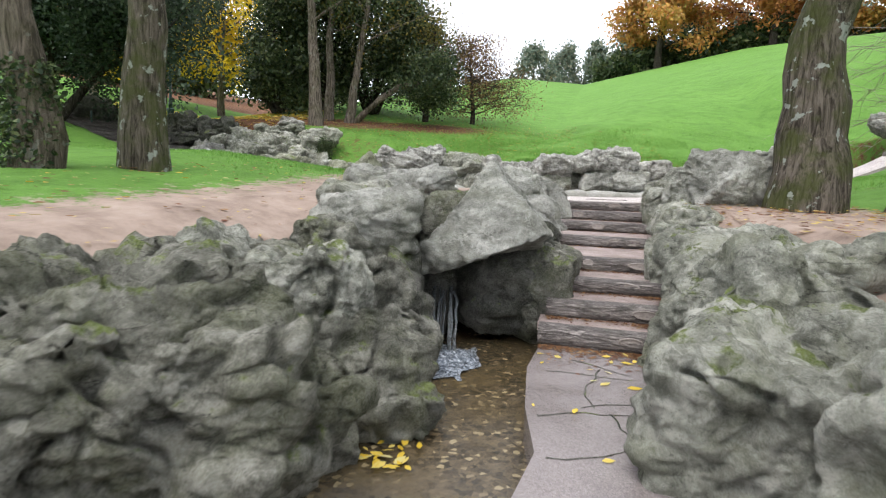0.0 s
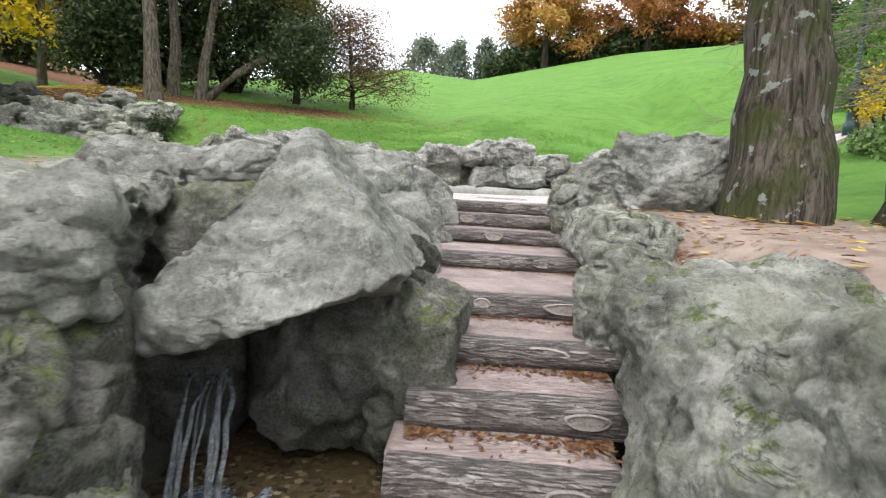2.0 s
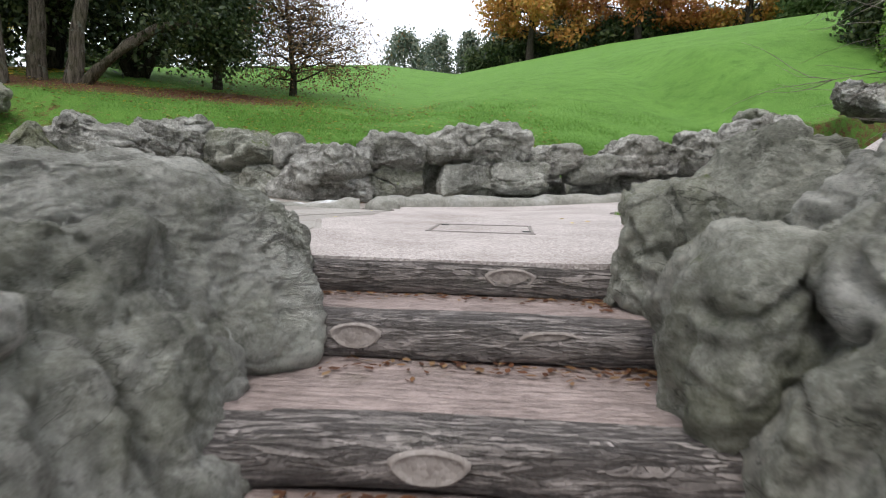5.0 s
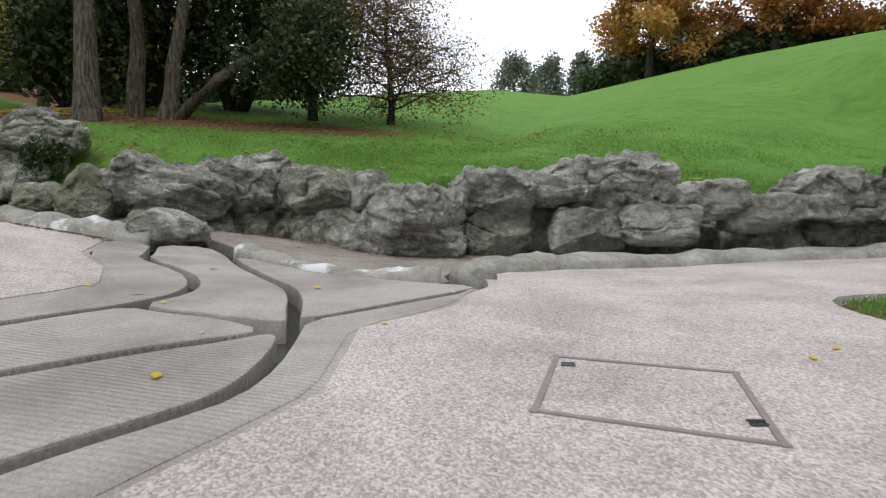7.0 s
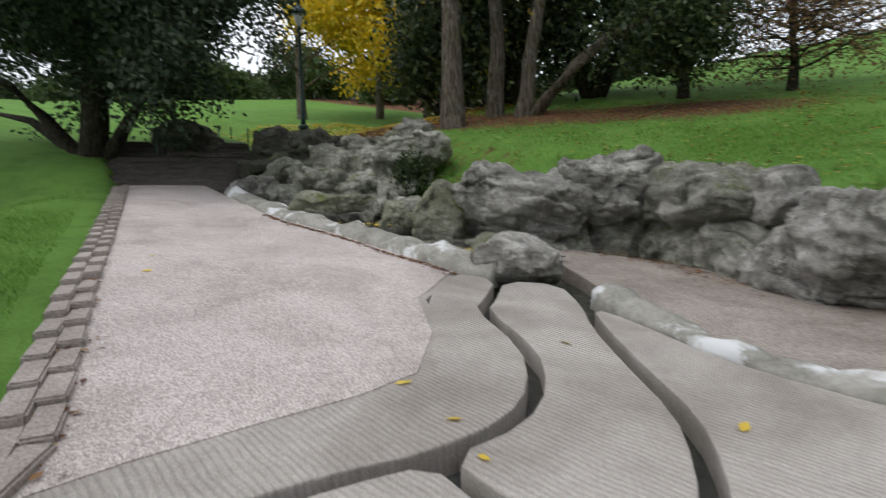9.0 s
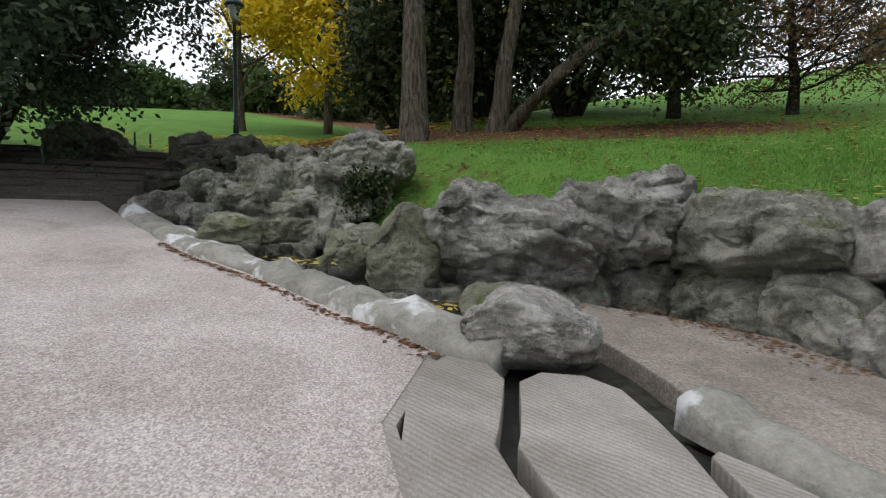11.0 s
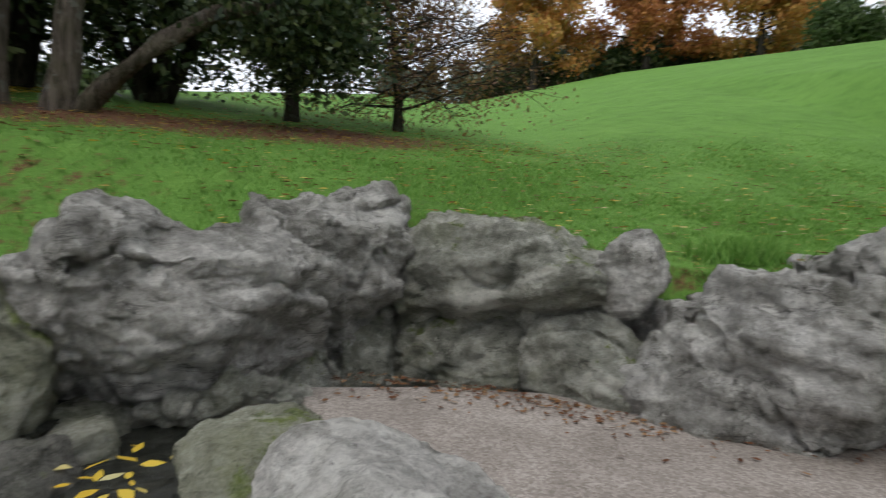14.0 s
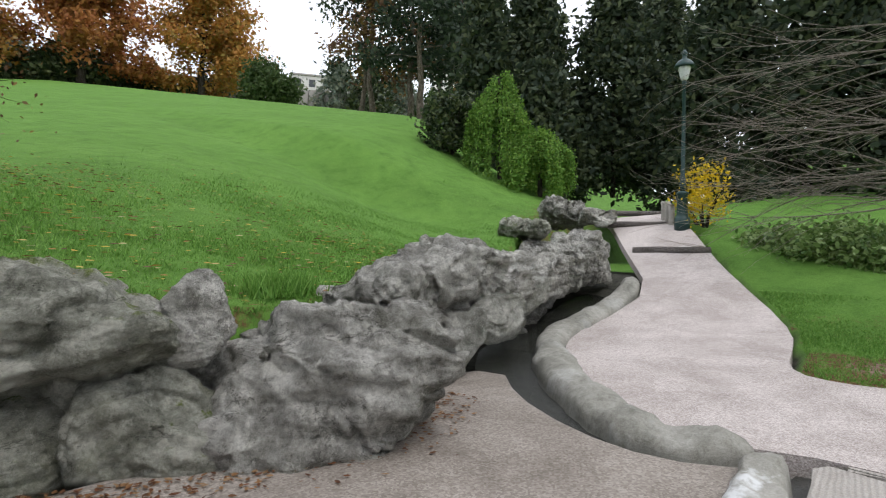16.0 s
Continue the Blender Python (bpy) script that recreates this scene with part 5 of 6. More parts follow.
def street_lamp(at, lean, label, scale):
    """A cast-iron park lamp, 4.7 m high."""
    lamp = new("street_lamp")
    part("base", revolve("base", ((0.20, -0.3), (0.20, 0.10), (0.17, 0.13), (0.15, 0.2), (0.135, 0.72), (0.16, 0.76), (0.16, 0.80), (0.11, 0.84)), IRON), lamp)
    part("post", revolve("post", ((0.075, 0.82), (0.085, 1.05), (0.06, 1.1), (0.085, 1.18), (0.058, 1.25), (0.05, 2.4), (0.045, 3.74), (0.07, 3.78), (0.05, 3.86)), IRON), lamp)
    part("lantern", revolve("lantern", ((0.06, 3.86), (0.10, 3.91), (0.165, 4.2), (0.165, 4.24)), LANTERN_GLASS), lamp, "milky glass lantern")
    part("cap", revolve("cap", ((0.25, 4.22), (0.26, 4.26), (0.22, 4.34), (0.13, 4.42), (0.06, 4.45), (0.06, 4.56), (0.08, 4.6), (0.02, 4.7)), IRON), lamp)
    lamp.matrix_world = pose(*at, 0, lean, 30) @ Matrix.Scale(scale, 4)
    return tagged(lamp, label, "street lamp", "park lamps")


street_lamp((-17.19, 15.28, ground_z(-17.19, 15.28)), 0, "dark green cast-iron park lamp beside the far lawn", 1.08)
street_lamp((12.35, 13.05, 2.5), -1, "dark green cast-iron park lamp beside the eastern path", 1.02)

for k, (x, y, z, h) in enumerate(((-16.57, 10.38, 1.75, 0.75), (-20.8, 13.7, 2.85, 0.6), (-20.9, 14.2, 2.85, 0.6), (-21.0, 14.9, 2.85, 0.6), (-19.0, 11.5, 2.6, 0.55))):
    o = new("post", revolve("post", ((0.03, -0.3), (0.03, h), (0.02, h + 0.02)), IRON, 8))
    o.matrix_world = pose(x, y, z)
    tagged(o, "short dark iron edging post by the steps", "post", "edging posts")

# ---- trees ----


def tube(bm, pts, radii, n=10, seed=0.0, rough=0.0):
    rings = []
    for i, p in enumerate(pts):
        d = (pts[min(i + 1, len(pts) - 1)] - pts[max(i - 1, 0)]).normalized()
        u = d.orthogonal().normalized() if abs(d.z) < 0.95 else (Vector((1, 0, 0)) - d * d.x).normalized()
        v = d.cross(u)
        ring = []
        for k in range(n):
            a = 2 * math.pi * k / n
            r = radii[i] * (1 + rough * noise.noise((math.cos(a) * 1.5, math.sin(a) * 1.5, p.z * 0.8 + seed)) + 0.5 * rough * noise.noise((math.cos(a) * 4, math.sin(a) * 4, p.z * 1.1 + seed)))
            ring.append(bm.verts.new(p + u * (math.cos(a) * r) + v * (math.sin(a) * r)))
        rings.append(ring)
    for a, b in zip(rings, rings[1:]):
        for k in range(n):
            bm.faces.new((a[k], a[(k + 1) % n], b[(k + 1) % n], b[k]))
    bm.faces.new(rings[-1])


def wander(start, heading, length, n, bend, rg, lift=0.0):
    p, d = Vector(start), Vector(heading).normalized()
    pts = [p.copy()]
    for _ in range(n):
        d = (d + Vector((rg.uniform(-bend, bend), rg.uniform(-bend, bend), rg.uniform(-bend, bend) + lift))).normalized()
        p = p + d * (length / n)
        pts.append(p.copy())
    return pts


def trunk_points(h, lean, n=14, bend=0.03, seed=0):
    return [Vector((lean[0] * h * (i / n) + bend * h * noise.noise((i * 0.45, seed, 0)), lean[1] * h * (i / n) + bend * h * noise.noise((i * 0.45, 0, seed)), h * i / n - 0.25)) for i in range(n + 1)]


def flared(r, n, top=0.45, flare=0.42):
    return [r * (1 - (1 - top) * i / n) * (1 + flare * math.exp(-i * 18.0 / n / 3)) for i in range(n + 1)]


def leaf_cards(centres, count, spread, size, rg, droop=0.0, flat=0.0):
    """Many small folded leaves round the centres."""
    c = np.array([(p.x, p.y, p.z) for p in centres])
    r = np.random.default_rng(rg.randint(0, 9999))
    k = r.integers(0, len(c), count)
    off = r.normal(size=(count, 3)) * spread
    off[:, 2] *= 1 - flat
    off[:, 2] -= np.abs(r.normal(size=count)) * droop
    p = c[k] + off
    a = r.normal(size=(count, 3))
    a /= np.linalg.norm(a, axis=1)[:, None]
    b = np.cross(a, r.normal(size=(count, 3)))
    b /= np.linalg.norm(b, axis=1)[:, None] + 1e-9
    s = size * r.uniform(0.6, 1.4, (count, 1))
    v = np.stack([p - a * s, p + b * s * 0.55, p + a * s, p - b * s * 0.55], 1).reshape(-1, 3)
    return v, count


def crown_mesh(name, v, count, mat):
    me = bpy.data.meshes.new(name)
    me.vertices.add(4 * count)
    me.vertices.foreach_set("co", v.astype(np.float32).ravel())
    me.loops.add(4 * count)
    me.loops.foreach_set("vertex_index", np.arange(4 * count, dtype=np.int32))
    me.polygons.add(count)
    me.polygons.foreach_set("loop_start", np.arange(0, 4 * count, 4, dtype=np.int32))
    me.update(calc_edges=True)
    me.materials.append(mat)
    return me


def tree(name, at, height, radius, label, bark, leaf, leaves, size, seed, lean=(0, 0), limbs=10, first=0.35, reach=0.35, lift=0.05, spread=0.5, droop=0.0, flat=0.3, slope=0.5, trunk_n=14, group="park trees", twigs=4, sides=14):
    rg = random.Random(seed)
    th = new(name)
    bm = bmesh.new()
    pts = trunk_points(height, lean, trunk_n, 0.02, seed)
    tube(bm, pts, flared(radius, trunk_n, 0.25), sides, seed, 0.10)
    part("trunk", from_bm("trunk", bm, bark, True), th)
    centres = []
    bm = bmesh.new()
    for k in range(limbs):
        f = first + (1 - first) * (k + 0.5) / limbs
        base = pts[0].lerp(pts[-1], f)
        i = min(int(f * trunk_n), trunk_n - 1)
        base = pts[i].lerp(pts[i + 1], f * trunk_n - i)
        ang = k * 2.4 + rg.uniform(-0.5, 0.5)
        ln = height * reach * (1.15 - 0.75 * (f - first) / (1 - first + 1e-6)) * rg.uniform(0.75, 1.25)
        lp = wander(base, (math.cos(ang), math.sin(ang), slope), ln, 6, 0.18, rg, lift)
        r0 = radius * 0.32 * (1.1 - 0.6 * f)
        tube(bm, lp, [r0 * (1 - 0.8 * j / 6) for j in range(7)], 6, k)
        centres += lp[2:]
        for _ in range(twigs):
            q = lp[rg.randint(2, 6)]
            tp = wander(q, (rg.uniform(-1, 1), rg.uniform(-1, 1), rg.uniform(-0.4, 0.8)), ln * 0.45, 4, 0.25, rg)
            tube(bm, tp, [r0 * 0.28 * (1 - 0.8 * j / 4) for j in range(5)], 4, k)
            centres += tp[1:]
    if limbs:
        tagged(part("branchwork", from_bm("branchwork", bm, bark, True), th), kind="stuff")
    if leaves:
        v, c = leaf_cards(centres, leaves, spread, size, rg, droop, flat)
        part("crown", crown_mesh("crown", v, c, leaf), th)
    th.matrix_world = Matrix.Translation(at)
    return tagged(th, label, "tree", group)


def bush(name, at, size, label, leaf, leaves, leaf_size, seed, stems=7, bark=None, group="park shrubs", category="shrub", shell=0.75):
    """A shrub: stems and an uneven crown of small leaves."""
    rg = random.Random(seed)
    th = new(name)
    bm = bmesh.new()
    centres = []
    n_c = 60
    for _ in range(n_c):
        a, u = rg.uniform(0, 2 * math.pi), rg.uniform(-0.85, 1)
        r = (1 - u * u) ** 0.5 if u > 0 else (1 - 0.35 * u * u)
        k = rg.uniform(shell, 1.02) * (1 + 0.28 * noise.noise((math.cos(a) * 1.3, math.sin(a) * 1.3, u * 1.5 + seed)))
        centres.append(Vector((math.cos(a) * r * size[0] * k, math.sin(a) * r * size[1] * k, size[2] * (1 + u * k))))
    for k in range(stems):
        c = centres[k]
        tube(bm, [Vector((0.1 * c.x, 0.1 * c.y, -0.1)), Vector((0.4 * c.x, 0.4 * c.y, 0.45 * c.z)), c], [0.05 * size[2], 0.03 * size[2], 0.008 * size[2]], 6, k)
    tagged(part("stem", from_bm("stem", bm, bark or BARK_DARK, True), th), kind="stuff")
    v, c = leaf_cards(centres + [p * 0.7 + Vector((0, 0, size[2] * 0.3)) for p in centres[::2]], leaves, 0.19 * sum(size) / 3, leaf_size, rg)
    part("leaves", crown_mesh("leaves", v, c, leaf), th)
    th.matrix_world = Matrix.Translation(at)
    return tagged(th, label, category, group)


def on_lawn(x, y, dz=-0.05):
    return (x, y, ground_z(x, y) + dz)


# near trunks
tree("tree", (4.75, 1.95, -0.05), 11, 0.40, "big tree with mossy ridged bark and pale lichen by the stairs", BARK_MOSSY, LEAF_AMBER, 5000, 0.07, 11, (0.018, 0.02), 9, 0.5, 0.38, sides=28, trunk_n=24)
tree("tree", (6.05, 1.75, -0.05), 11, 0.36, "leaning tree trunk with mossy bark on the earth bank", BARK_MOSSY, LEAF_AMBER, 4000, 0.07, 12, (0.10, 0.0), 8, 0.5, 0.38, sides=24, trunk_n=20)
tree("tree", (-5.23, -1.4, 0.1), 11, 0.24, "grey tree trunk wrapped with ivy at its foot", BARK, LEAF_YELLOW, 3000, 0.08, 13, (-0.02, 0), 8, 0.55, 0.35, sides=20)
tree("tree", (-4.73, 0.0, 0.25), 11, 0.27, "straight mossy tree trunk on the grass bank", BARK_MOSSY, LEAF_YELLOW, 3000, 0.08, 14, (0.01, 0), 8, 0.55, 0.35, sides=20)

# evergreen clump with bare stems
tree("tree", (-9.95, 15.6, 2.15), 12, 0.27, "tall grey-brown trunk rising in front of dark evergreens", BARK, LEAF_DARK, 9000, 0.08, 21, (-0.07, 0.05), 10, 0.4, 0.3, sides=18)
tree("tree", (-10.3, 17.5, 2.5), 11, 0.22, "slender grey trunk among dark evergreens", BARK, LEAF_DARK, 9000, 0.08, 22, (0.0, 0.03), 9, 0.4, 0.3)
tree("tree", (-9.35, 17.5, 2.45), 10, 0.20, "forked grey trunk leaning out of the evergreen clump", BARK, LEAF_OLIVE, 4500, 0.07, 23, (0.13, 0.05), 9, 0.4, 0.32)
rg = random.Random(77)
leaner = new("leaning_trunk")
bm = bmesh.new()
lp = [Vector(p) for p in ((0.1, 0, 0.2), (0.7, 0.1, 0.9), (1.5, 0.2, 1.6), (2.3, 0.4, 2.15), (3.0, 0.6, 2.35), (3.9, 0.9, 2.3))]
tube(bm, lp, [0.17, 0.16, 0.145, 0.13, 0.11, 0.07], 12, 3, 0.1)
part("trunk", from_bm("trunk", bm, BARK, True), leaner)
v, c = leaf_cards(lp[3:] + [lp[-1] + Vector((rg.uniform(-1, 0.6), rg.uniform(-0.5, 0.9), rg.uniform(-0.7, 1.3))) for _ in range(26)], 9000, 0.32, 0.07, rg)
part("crown", crown_mesh("crown", v, c, LEAF_DARK), leaner)
leaner.matrix_world = Matrix.Translation((-9.3, 17.55, 2.45))
tagged(leaner, "low leaning trunk with dark leaves reaching over the lawn", "tree", "park trees")
for k, (x, y, sx, sz, n) in enumerate(((-13.6, 18.6, 1.5, 3.2, 14000), (-12.2, 20.6, 2.4, 4.4, 20000), (-9.8, 21.6, 2.3, 4.4, 17000), (-7.7, 21.9, 1.35, 2.2, 11000))):
    x_, y_, z_ = on_lawn(x, y)
    bush("evergreen", (x_, y_, z_ + (0.2 if k < 3 else 1.5)), (sx, sx, sz), "dense dark green holly-like evergreen behind the trunks", LEAF_DARK, n, 0.1, 40 + k, 8, category="tree", group="evergreen clump")
tree("tree", on_lawn(-4.3, 22.3), 4.6, 0.12, "small spreading tree with dry reddish-brown leaves and drooping twigs", BARK_DARK, LEAF_BROWN, 17000, 0.045, 31, (-0.08, 0), 44, 0.16, 0.70, -0.06, 0.26, 0.35, 0.2, 0.35, twigs=26)
tree("tree", on_lawn(-6.6, 20.8), 5.3, 0.14, "thin tree with olive and yellow leaves and bare dark branches", BARK_DARK, LEAF_OLIVE, 2600, 0.06, 32, (0.1, 0), 12, 0.35, 0.5, -0.02, 0.3, 0.3, 0.2, 0.3, twigs=6)

# west: yew with multiple stems, bare tree, yellow tree
yew = tree("yew_tree", (-17.1, 9.0, 1.7), 9, 0.32, "dark spreading yew with low arching branches", BARK_DARK, LEAF_YEW, 180000, 0.072, 51, (0.0, 0.02), 28, 0.22, 0.52, -0.01, 0.30, 0.4, 0.3, 0.42, twigs=14)
tree("tree", (-26.8, 20.3, 2.9), 9, 0.3, "bare grey tree with forking branches", BARK, LEAF_OLIVE, 600, 0.08, 52, (0, 0), 12, 0.35, 0.45, 0.05, 0.4, twigs=8)
tree("tree", (-25.6, 24.5, 3.0), 13, 0.25, "tree with bright yellow autumn leaves", BARK, LEAF_YELLOW, 38000, 0.14, 53, (0.02, 0), 16, 0.25, 0.40, 0.0, 0.55, 0.3, twigs=6)
tree("tree", (-21.0, 24.0, 3.0), 12, 0.22, "tree with yellow and green leaves behind the evergreens", BARK, LEAF_YELLOW, 16000, 0.11, 54, (0.05, 0), 14, 0.2, 0.38, -0.03, 0.5, 0.5, twigs=6)

# heavy stems spreading from the foot of the yew
for k, (dx, dy, dz) in enumerate(((-2.6, -1.1, 1.5), (-1.5, -1.6, 2.3), (1.4, 1.3, 2.4), (-2.2, 0.9, 2.6))):
    bm = bmesh.new()
    tube(bm, [Vector((0, 0, -0.2)), Vector((dx * 0.25, dy * 0.25, dz * 0.22)), Vector((dx * 0.6, dy * 0.6, dz * 0.62)), Vector((dx, dy, dz)), Vector((dx * 1.7, dy * 1.7, dz * 1.25))], [0.22, 0.19, 0.15, 0.11, 0.05], 10, k, 0.15)
    part("stem", from_bm("stem", bm, BARK_DARK, True), yew)

# orange beeches on the crest
for k, (x, y, h, leaf, n, lab) in enumerate(((12.4, 101, 25, LEAF_AMBER, 24000, "tall beech with amber and yellow autumn leaves on the crest"), (30, 99, 25, LEAF_ORANGE, 26000, "tall beech with deep orange autumn leaves on the crest"),
                                          (45.5, 94, 24, LEAF_AMBER, 22000, "beech with orange and green leaves near the round shrub"))):
    tree("beech_tree", on_lawn(x, y, -0.5), h, 0.55, lab, BARK_DARK, leaf, n, 0.34, 60 + k, (0.0, 0), 20, 0.14, 0.34, 0.0, 1.0, 0.7, 0.45, 0.3, twigs=6, group="autumn beeches")
bush("shrub", on_lawn(44.4, 75), (3.6, 3.6, 3.0), "rounded dark green shrub standing alone on the lawn", LEAF_MID, 9000, 0.26, 70, 10)

# pines and conifers in the east
for k, (x, y, h) in enumerate(((40.7, 52, 22), (36.6, 41.7, 20), (49.6, 47.7, 24), (47, 42.5, 24))):
    tree("pine_tree", on_lawn(x, y, -0.4), h, 0.3, "slim pine with reddish dark foliage on the slope", BARK, LEAF_YEW if k % 2 else LEAF_BROWN, 4200, 0.27, 80 + k, (-0.03 if k % 2 else 0.01, 0), 18, 0.28, 0.22, -0.03, 0.7, 0.5, 0.4, 0.1, twigs=5, group="pines")
    tree("pine_tree", on_lawn(x + 1.5, y + 2.5, -0.4), h * 1.05, 0.28, "slim dark pine on the slope", BARK, LEAF_YEW, 2600, 0.27, 90 + k, (0.02, 0), 16, 0.26, 0.2, -0.03, 0.7, 0.5, 0.4, 0.1, twigs=5, group="pines")


def weeping(at, h, w, seed, label):
    rg = random.Random(seed)
    th = new("weeping_tree")
    bm = bmesh.new()
    tube(bm, [Vector((0, 0, -0.3)), Vector((0.05, 0, h * 0.5)), Vector((0, 0.1, h * 0.95))], [0.12, 0.09, 0.05], 10, seed, 0.1)
    centres = []
    for k in range(46):
        a = rg.uniform(0, 6.28)
        r = w * rg.uniform(0.25, 1.0)
        top = h * (1.0 - 0.32 * (r / w) ** 2.2) * rg.uniform(0.9, 1.03)
        drop = h * rg.uniform(0.35, 0.75)
        pts = [Vector((0, 0, h * 0.8)), Vector((math.cos(a) * r * 0.6, math.sin(a) * r * 0.6, top)), Vector((math.cos(a) * r, math.sin(a) * r, top - 0.25 * drop)), Vector((math.cos(a) * r * 1.08, math.sin(a) * r * 1.08, max(0.15, top - drop)))]
        tube(bm, pts, [0.03, 0.02, 0.012, 0.004], 4, k)
        for j in range(9):
            t = j / 8
            centres.append(pts[1].lerp(pts[2], t * 2) if t < 0.5 else pts[2].lerp(pts[3], t * 2 - 1))
    part("trunk", from_bm("trunk", bm, BARK_DARK, True), th)
    v, c = leaf_cards(centres, 22000, 0.10, 0.065, rg, 0.22)
    part("crown", crown_mesh("crown", v, c, LEAF_GREEN), th)
    th.matrix_world = Matrix.Translation(at)
    return tagged(th, label, "tree", "weeping trees")


weeping(on_lawn(18.3, 22.4, -0.1), 5.0, 1.6, 5, "weeping tree with a dome of bright green hanging leaves")
weeping(on_lawn(18.0, 20.2, -0.1), 3.0, 1.5, 6, "lower weeping dome of bright green leaves")


def column(name, at, h, w, leaves, seed, label, leaf=None, size=0.1):
    """A dark columnar or conical conifer."""
    rg = random.Random(seed)
    th = new(name)
    bm = bmesh.new()
    tube(bm, [Vector((0, 0, -0.3)), Vector((0, 0, h * 0.5)), Vector((0, 0, h * 0.97))], [0.2, 0.12, 0.03], 8, seed)
    part("trunk", from_bm("trunk", bm, BARK_DARK, True), th)
    cs = []
    for _ in range(170):
        f = rg.uniform(0.05, 1)
        a = rg.uniform(0, 6.28)
        r = w * (1 - f) ** 0.55 * rg.uniform(0.55, 1.1)
        cs.append(Vector((math.cos(a) * r, math.sin(a) * r, h * f)))
    v, c = leaf_cards(cs, leaves, 0.3 * w ** 0.5, size, rg, 0.3)
    part("crown", crown_mesh("crown", v, c, leaf or LEAF_CONIFER), th)
    th.matrix_world = Matrix.Translation(at)
    return tagged(th, label, "tree", "dark conifers")


for k, (x, y, z, h, w, n) in enumerate(((30.2, 30.6, 5.8, 14.9, 2.4, 22000), (34.6, 28.9, 6.2, 15.8, 3.9, 24000), (37.2, 23.6, 6.2, 14.9, 4.5, 26000), (31.1, 26.8, 5.5, 8.8, 3.3, 18000), (43.4, 21.9, 6.7, 15.8, 5.2, 24000), (34.3, 15.1, 3.7, 14.9, 4.9, 26000), (30.8, 9.8, 2.7, 14.0, 4.9, 26000), (28.5, 4.4, 1.6, 14.0, 4.9, 24000), (26.7, -1.7, 0.6, 14.0, 5.2, 16000))):
    column("conifer", (x, y, z), h, w, int(n * 0.62), 100 + k, "tall dark green conifer closing the eastern path", size=0.25)
for k, (x, y, z, s) in enumerate(((12.3, 10.7, 1.1, 0.95), (11.6, 9.8, 1.0, 1.0), (12.6, 9.4, 1.0, 1.1), (11.6, 8.9, 0.8, 0.95), (12.7, 8.4, 0.8, 1.1))):
    bush("rhododendron", (x, y, z), (s, s, s * 0.6), "glossy green rhododendron-like shrub on the grass slope", LEAF_RHODO, 3500, 0.075, 120 + k)
bush("shrub", (12.9, 12.6, 2.3), (0.7, 0.7, 1.0), "yellow-leaved shrub behind the lamp", LEAF_YELLOW, 1800, 0.05, 130)
bush("shrub", (-8.2, 12.8, 0.95), (0.34, 0.34, 0.46), "small dark evergreen shrub on the stream bank", LEAF_DARK, 2400, 0.035, 131)
bush("shrub", on_lawn(18.3, 25.3), (1.3, 1.3, 1.5), "dark low shrub beside the weeping tree", LEAF_DARK, 5000, 0.11, 132)

# bare tree reaching in from the east
bare = new("bare_tree")
rg = random.Random(9)
bm = bmesh.new()
tube(bm, [Vector((0, 0, -0.5)), Vector((-0.1, 0.1, 1.8)), Vector((-0.4, 0.2, 3.4))], [0.16, 0.13, 0.09], 10, 1, 0.1)
part("trunk", from_bm("trunk", bm, TWIG, True), bare)
for k in range(26):
    bm = bmesh.new()
    s = Vector((-0.2, 0.15, rg.uniform(1.2, 3.3)))
    lp = wander(s, (rg.uniform(-0.9, 0.0), 1, rg.uniform(-0.15, 0.3)), rg.uniform(1.8, 3.4), 9, 0.13, rg, -0.02)
    tube(bm, lp, [0.014 * (1 - 0.88 * j / 9) for j in range(10)], 5, k)
    for _ in range(12):
        tp = wander(lp[rg.randint(2, 8)], (rg.uniform(-1.0, 0.3), 1, rg.uniform(-0.6, 0.5)), rg.uniform(0.5, 1.3), 5, 0.2, rg)
        tube(bm, tp, [0.0045 * (1 - 0.7 * j / 5) for j in range(6)], 4, k)
    part("branch", from_bm("branch", bm, TWIG, True), bare)
bare.matrix_world = Matrix.Translation((11.6, 7.2, 0.5)) @ Matrix.Scale(1.75, 4)
tagged(bare, "leafless tree with long pale twigs hanging over the path", "tree", "park trees")

# far woods and distant buildings
for k in range(44):
    rg = random.Random(300 + k)
    a = radians(-75 + k * 3.3)
    d = rg.uniform(112, 135) if k > 10 else rg.uniform(75, 95)
    x, y = math.sin(a) * d, 6 + math.cos(a) * d
    h = rg.uniform(13, 20)
    leaf = (LEAF_HAZED, LEAF_DARK, LEAF_HAZED, LEAF_MID, LEAF_OLIVE)[k % 5]
    if math.degrees(a) < -33:
        h *= 0.33
    elif math.degrees(a) < -22:
        h *= 0.5
    # middle of the horizon all in the haze-coloured foliage
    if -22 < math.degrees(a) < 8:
        leaf, h = LEAF_HAZED, h * 0.95
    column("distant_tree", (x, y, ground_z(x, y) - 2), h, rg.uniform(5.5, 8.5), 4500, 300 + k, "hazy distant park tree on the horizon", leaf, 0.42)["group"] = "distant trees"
for k in range(26):
    rg = random.Random(500 + k)
    x = 4 + 2.2 * k + rg.uniform(-0.8, 0.8)
    y = 106 + rg.uniform(-2, 3) - 0.25 * k
    bush("hedge_shrub", (x, y, ground_z(x, y) - 0.6), (2.8, 2.8, rg.uniform(2.0, 3.4)), "dark understorey shrub below the beeches", LEAF_DARK, 1700, 0.42, 500 + k, 4, group="understorey")
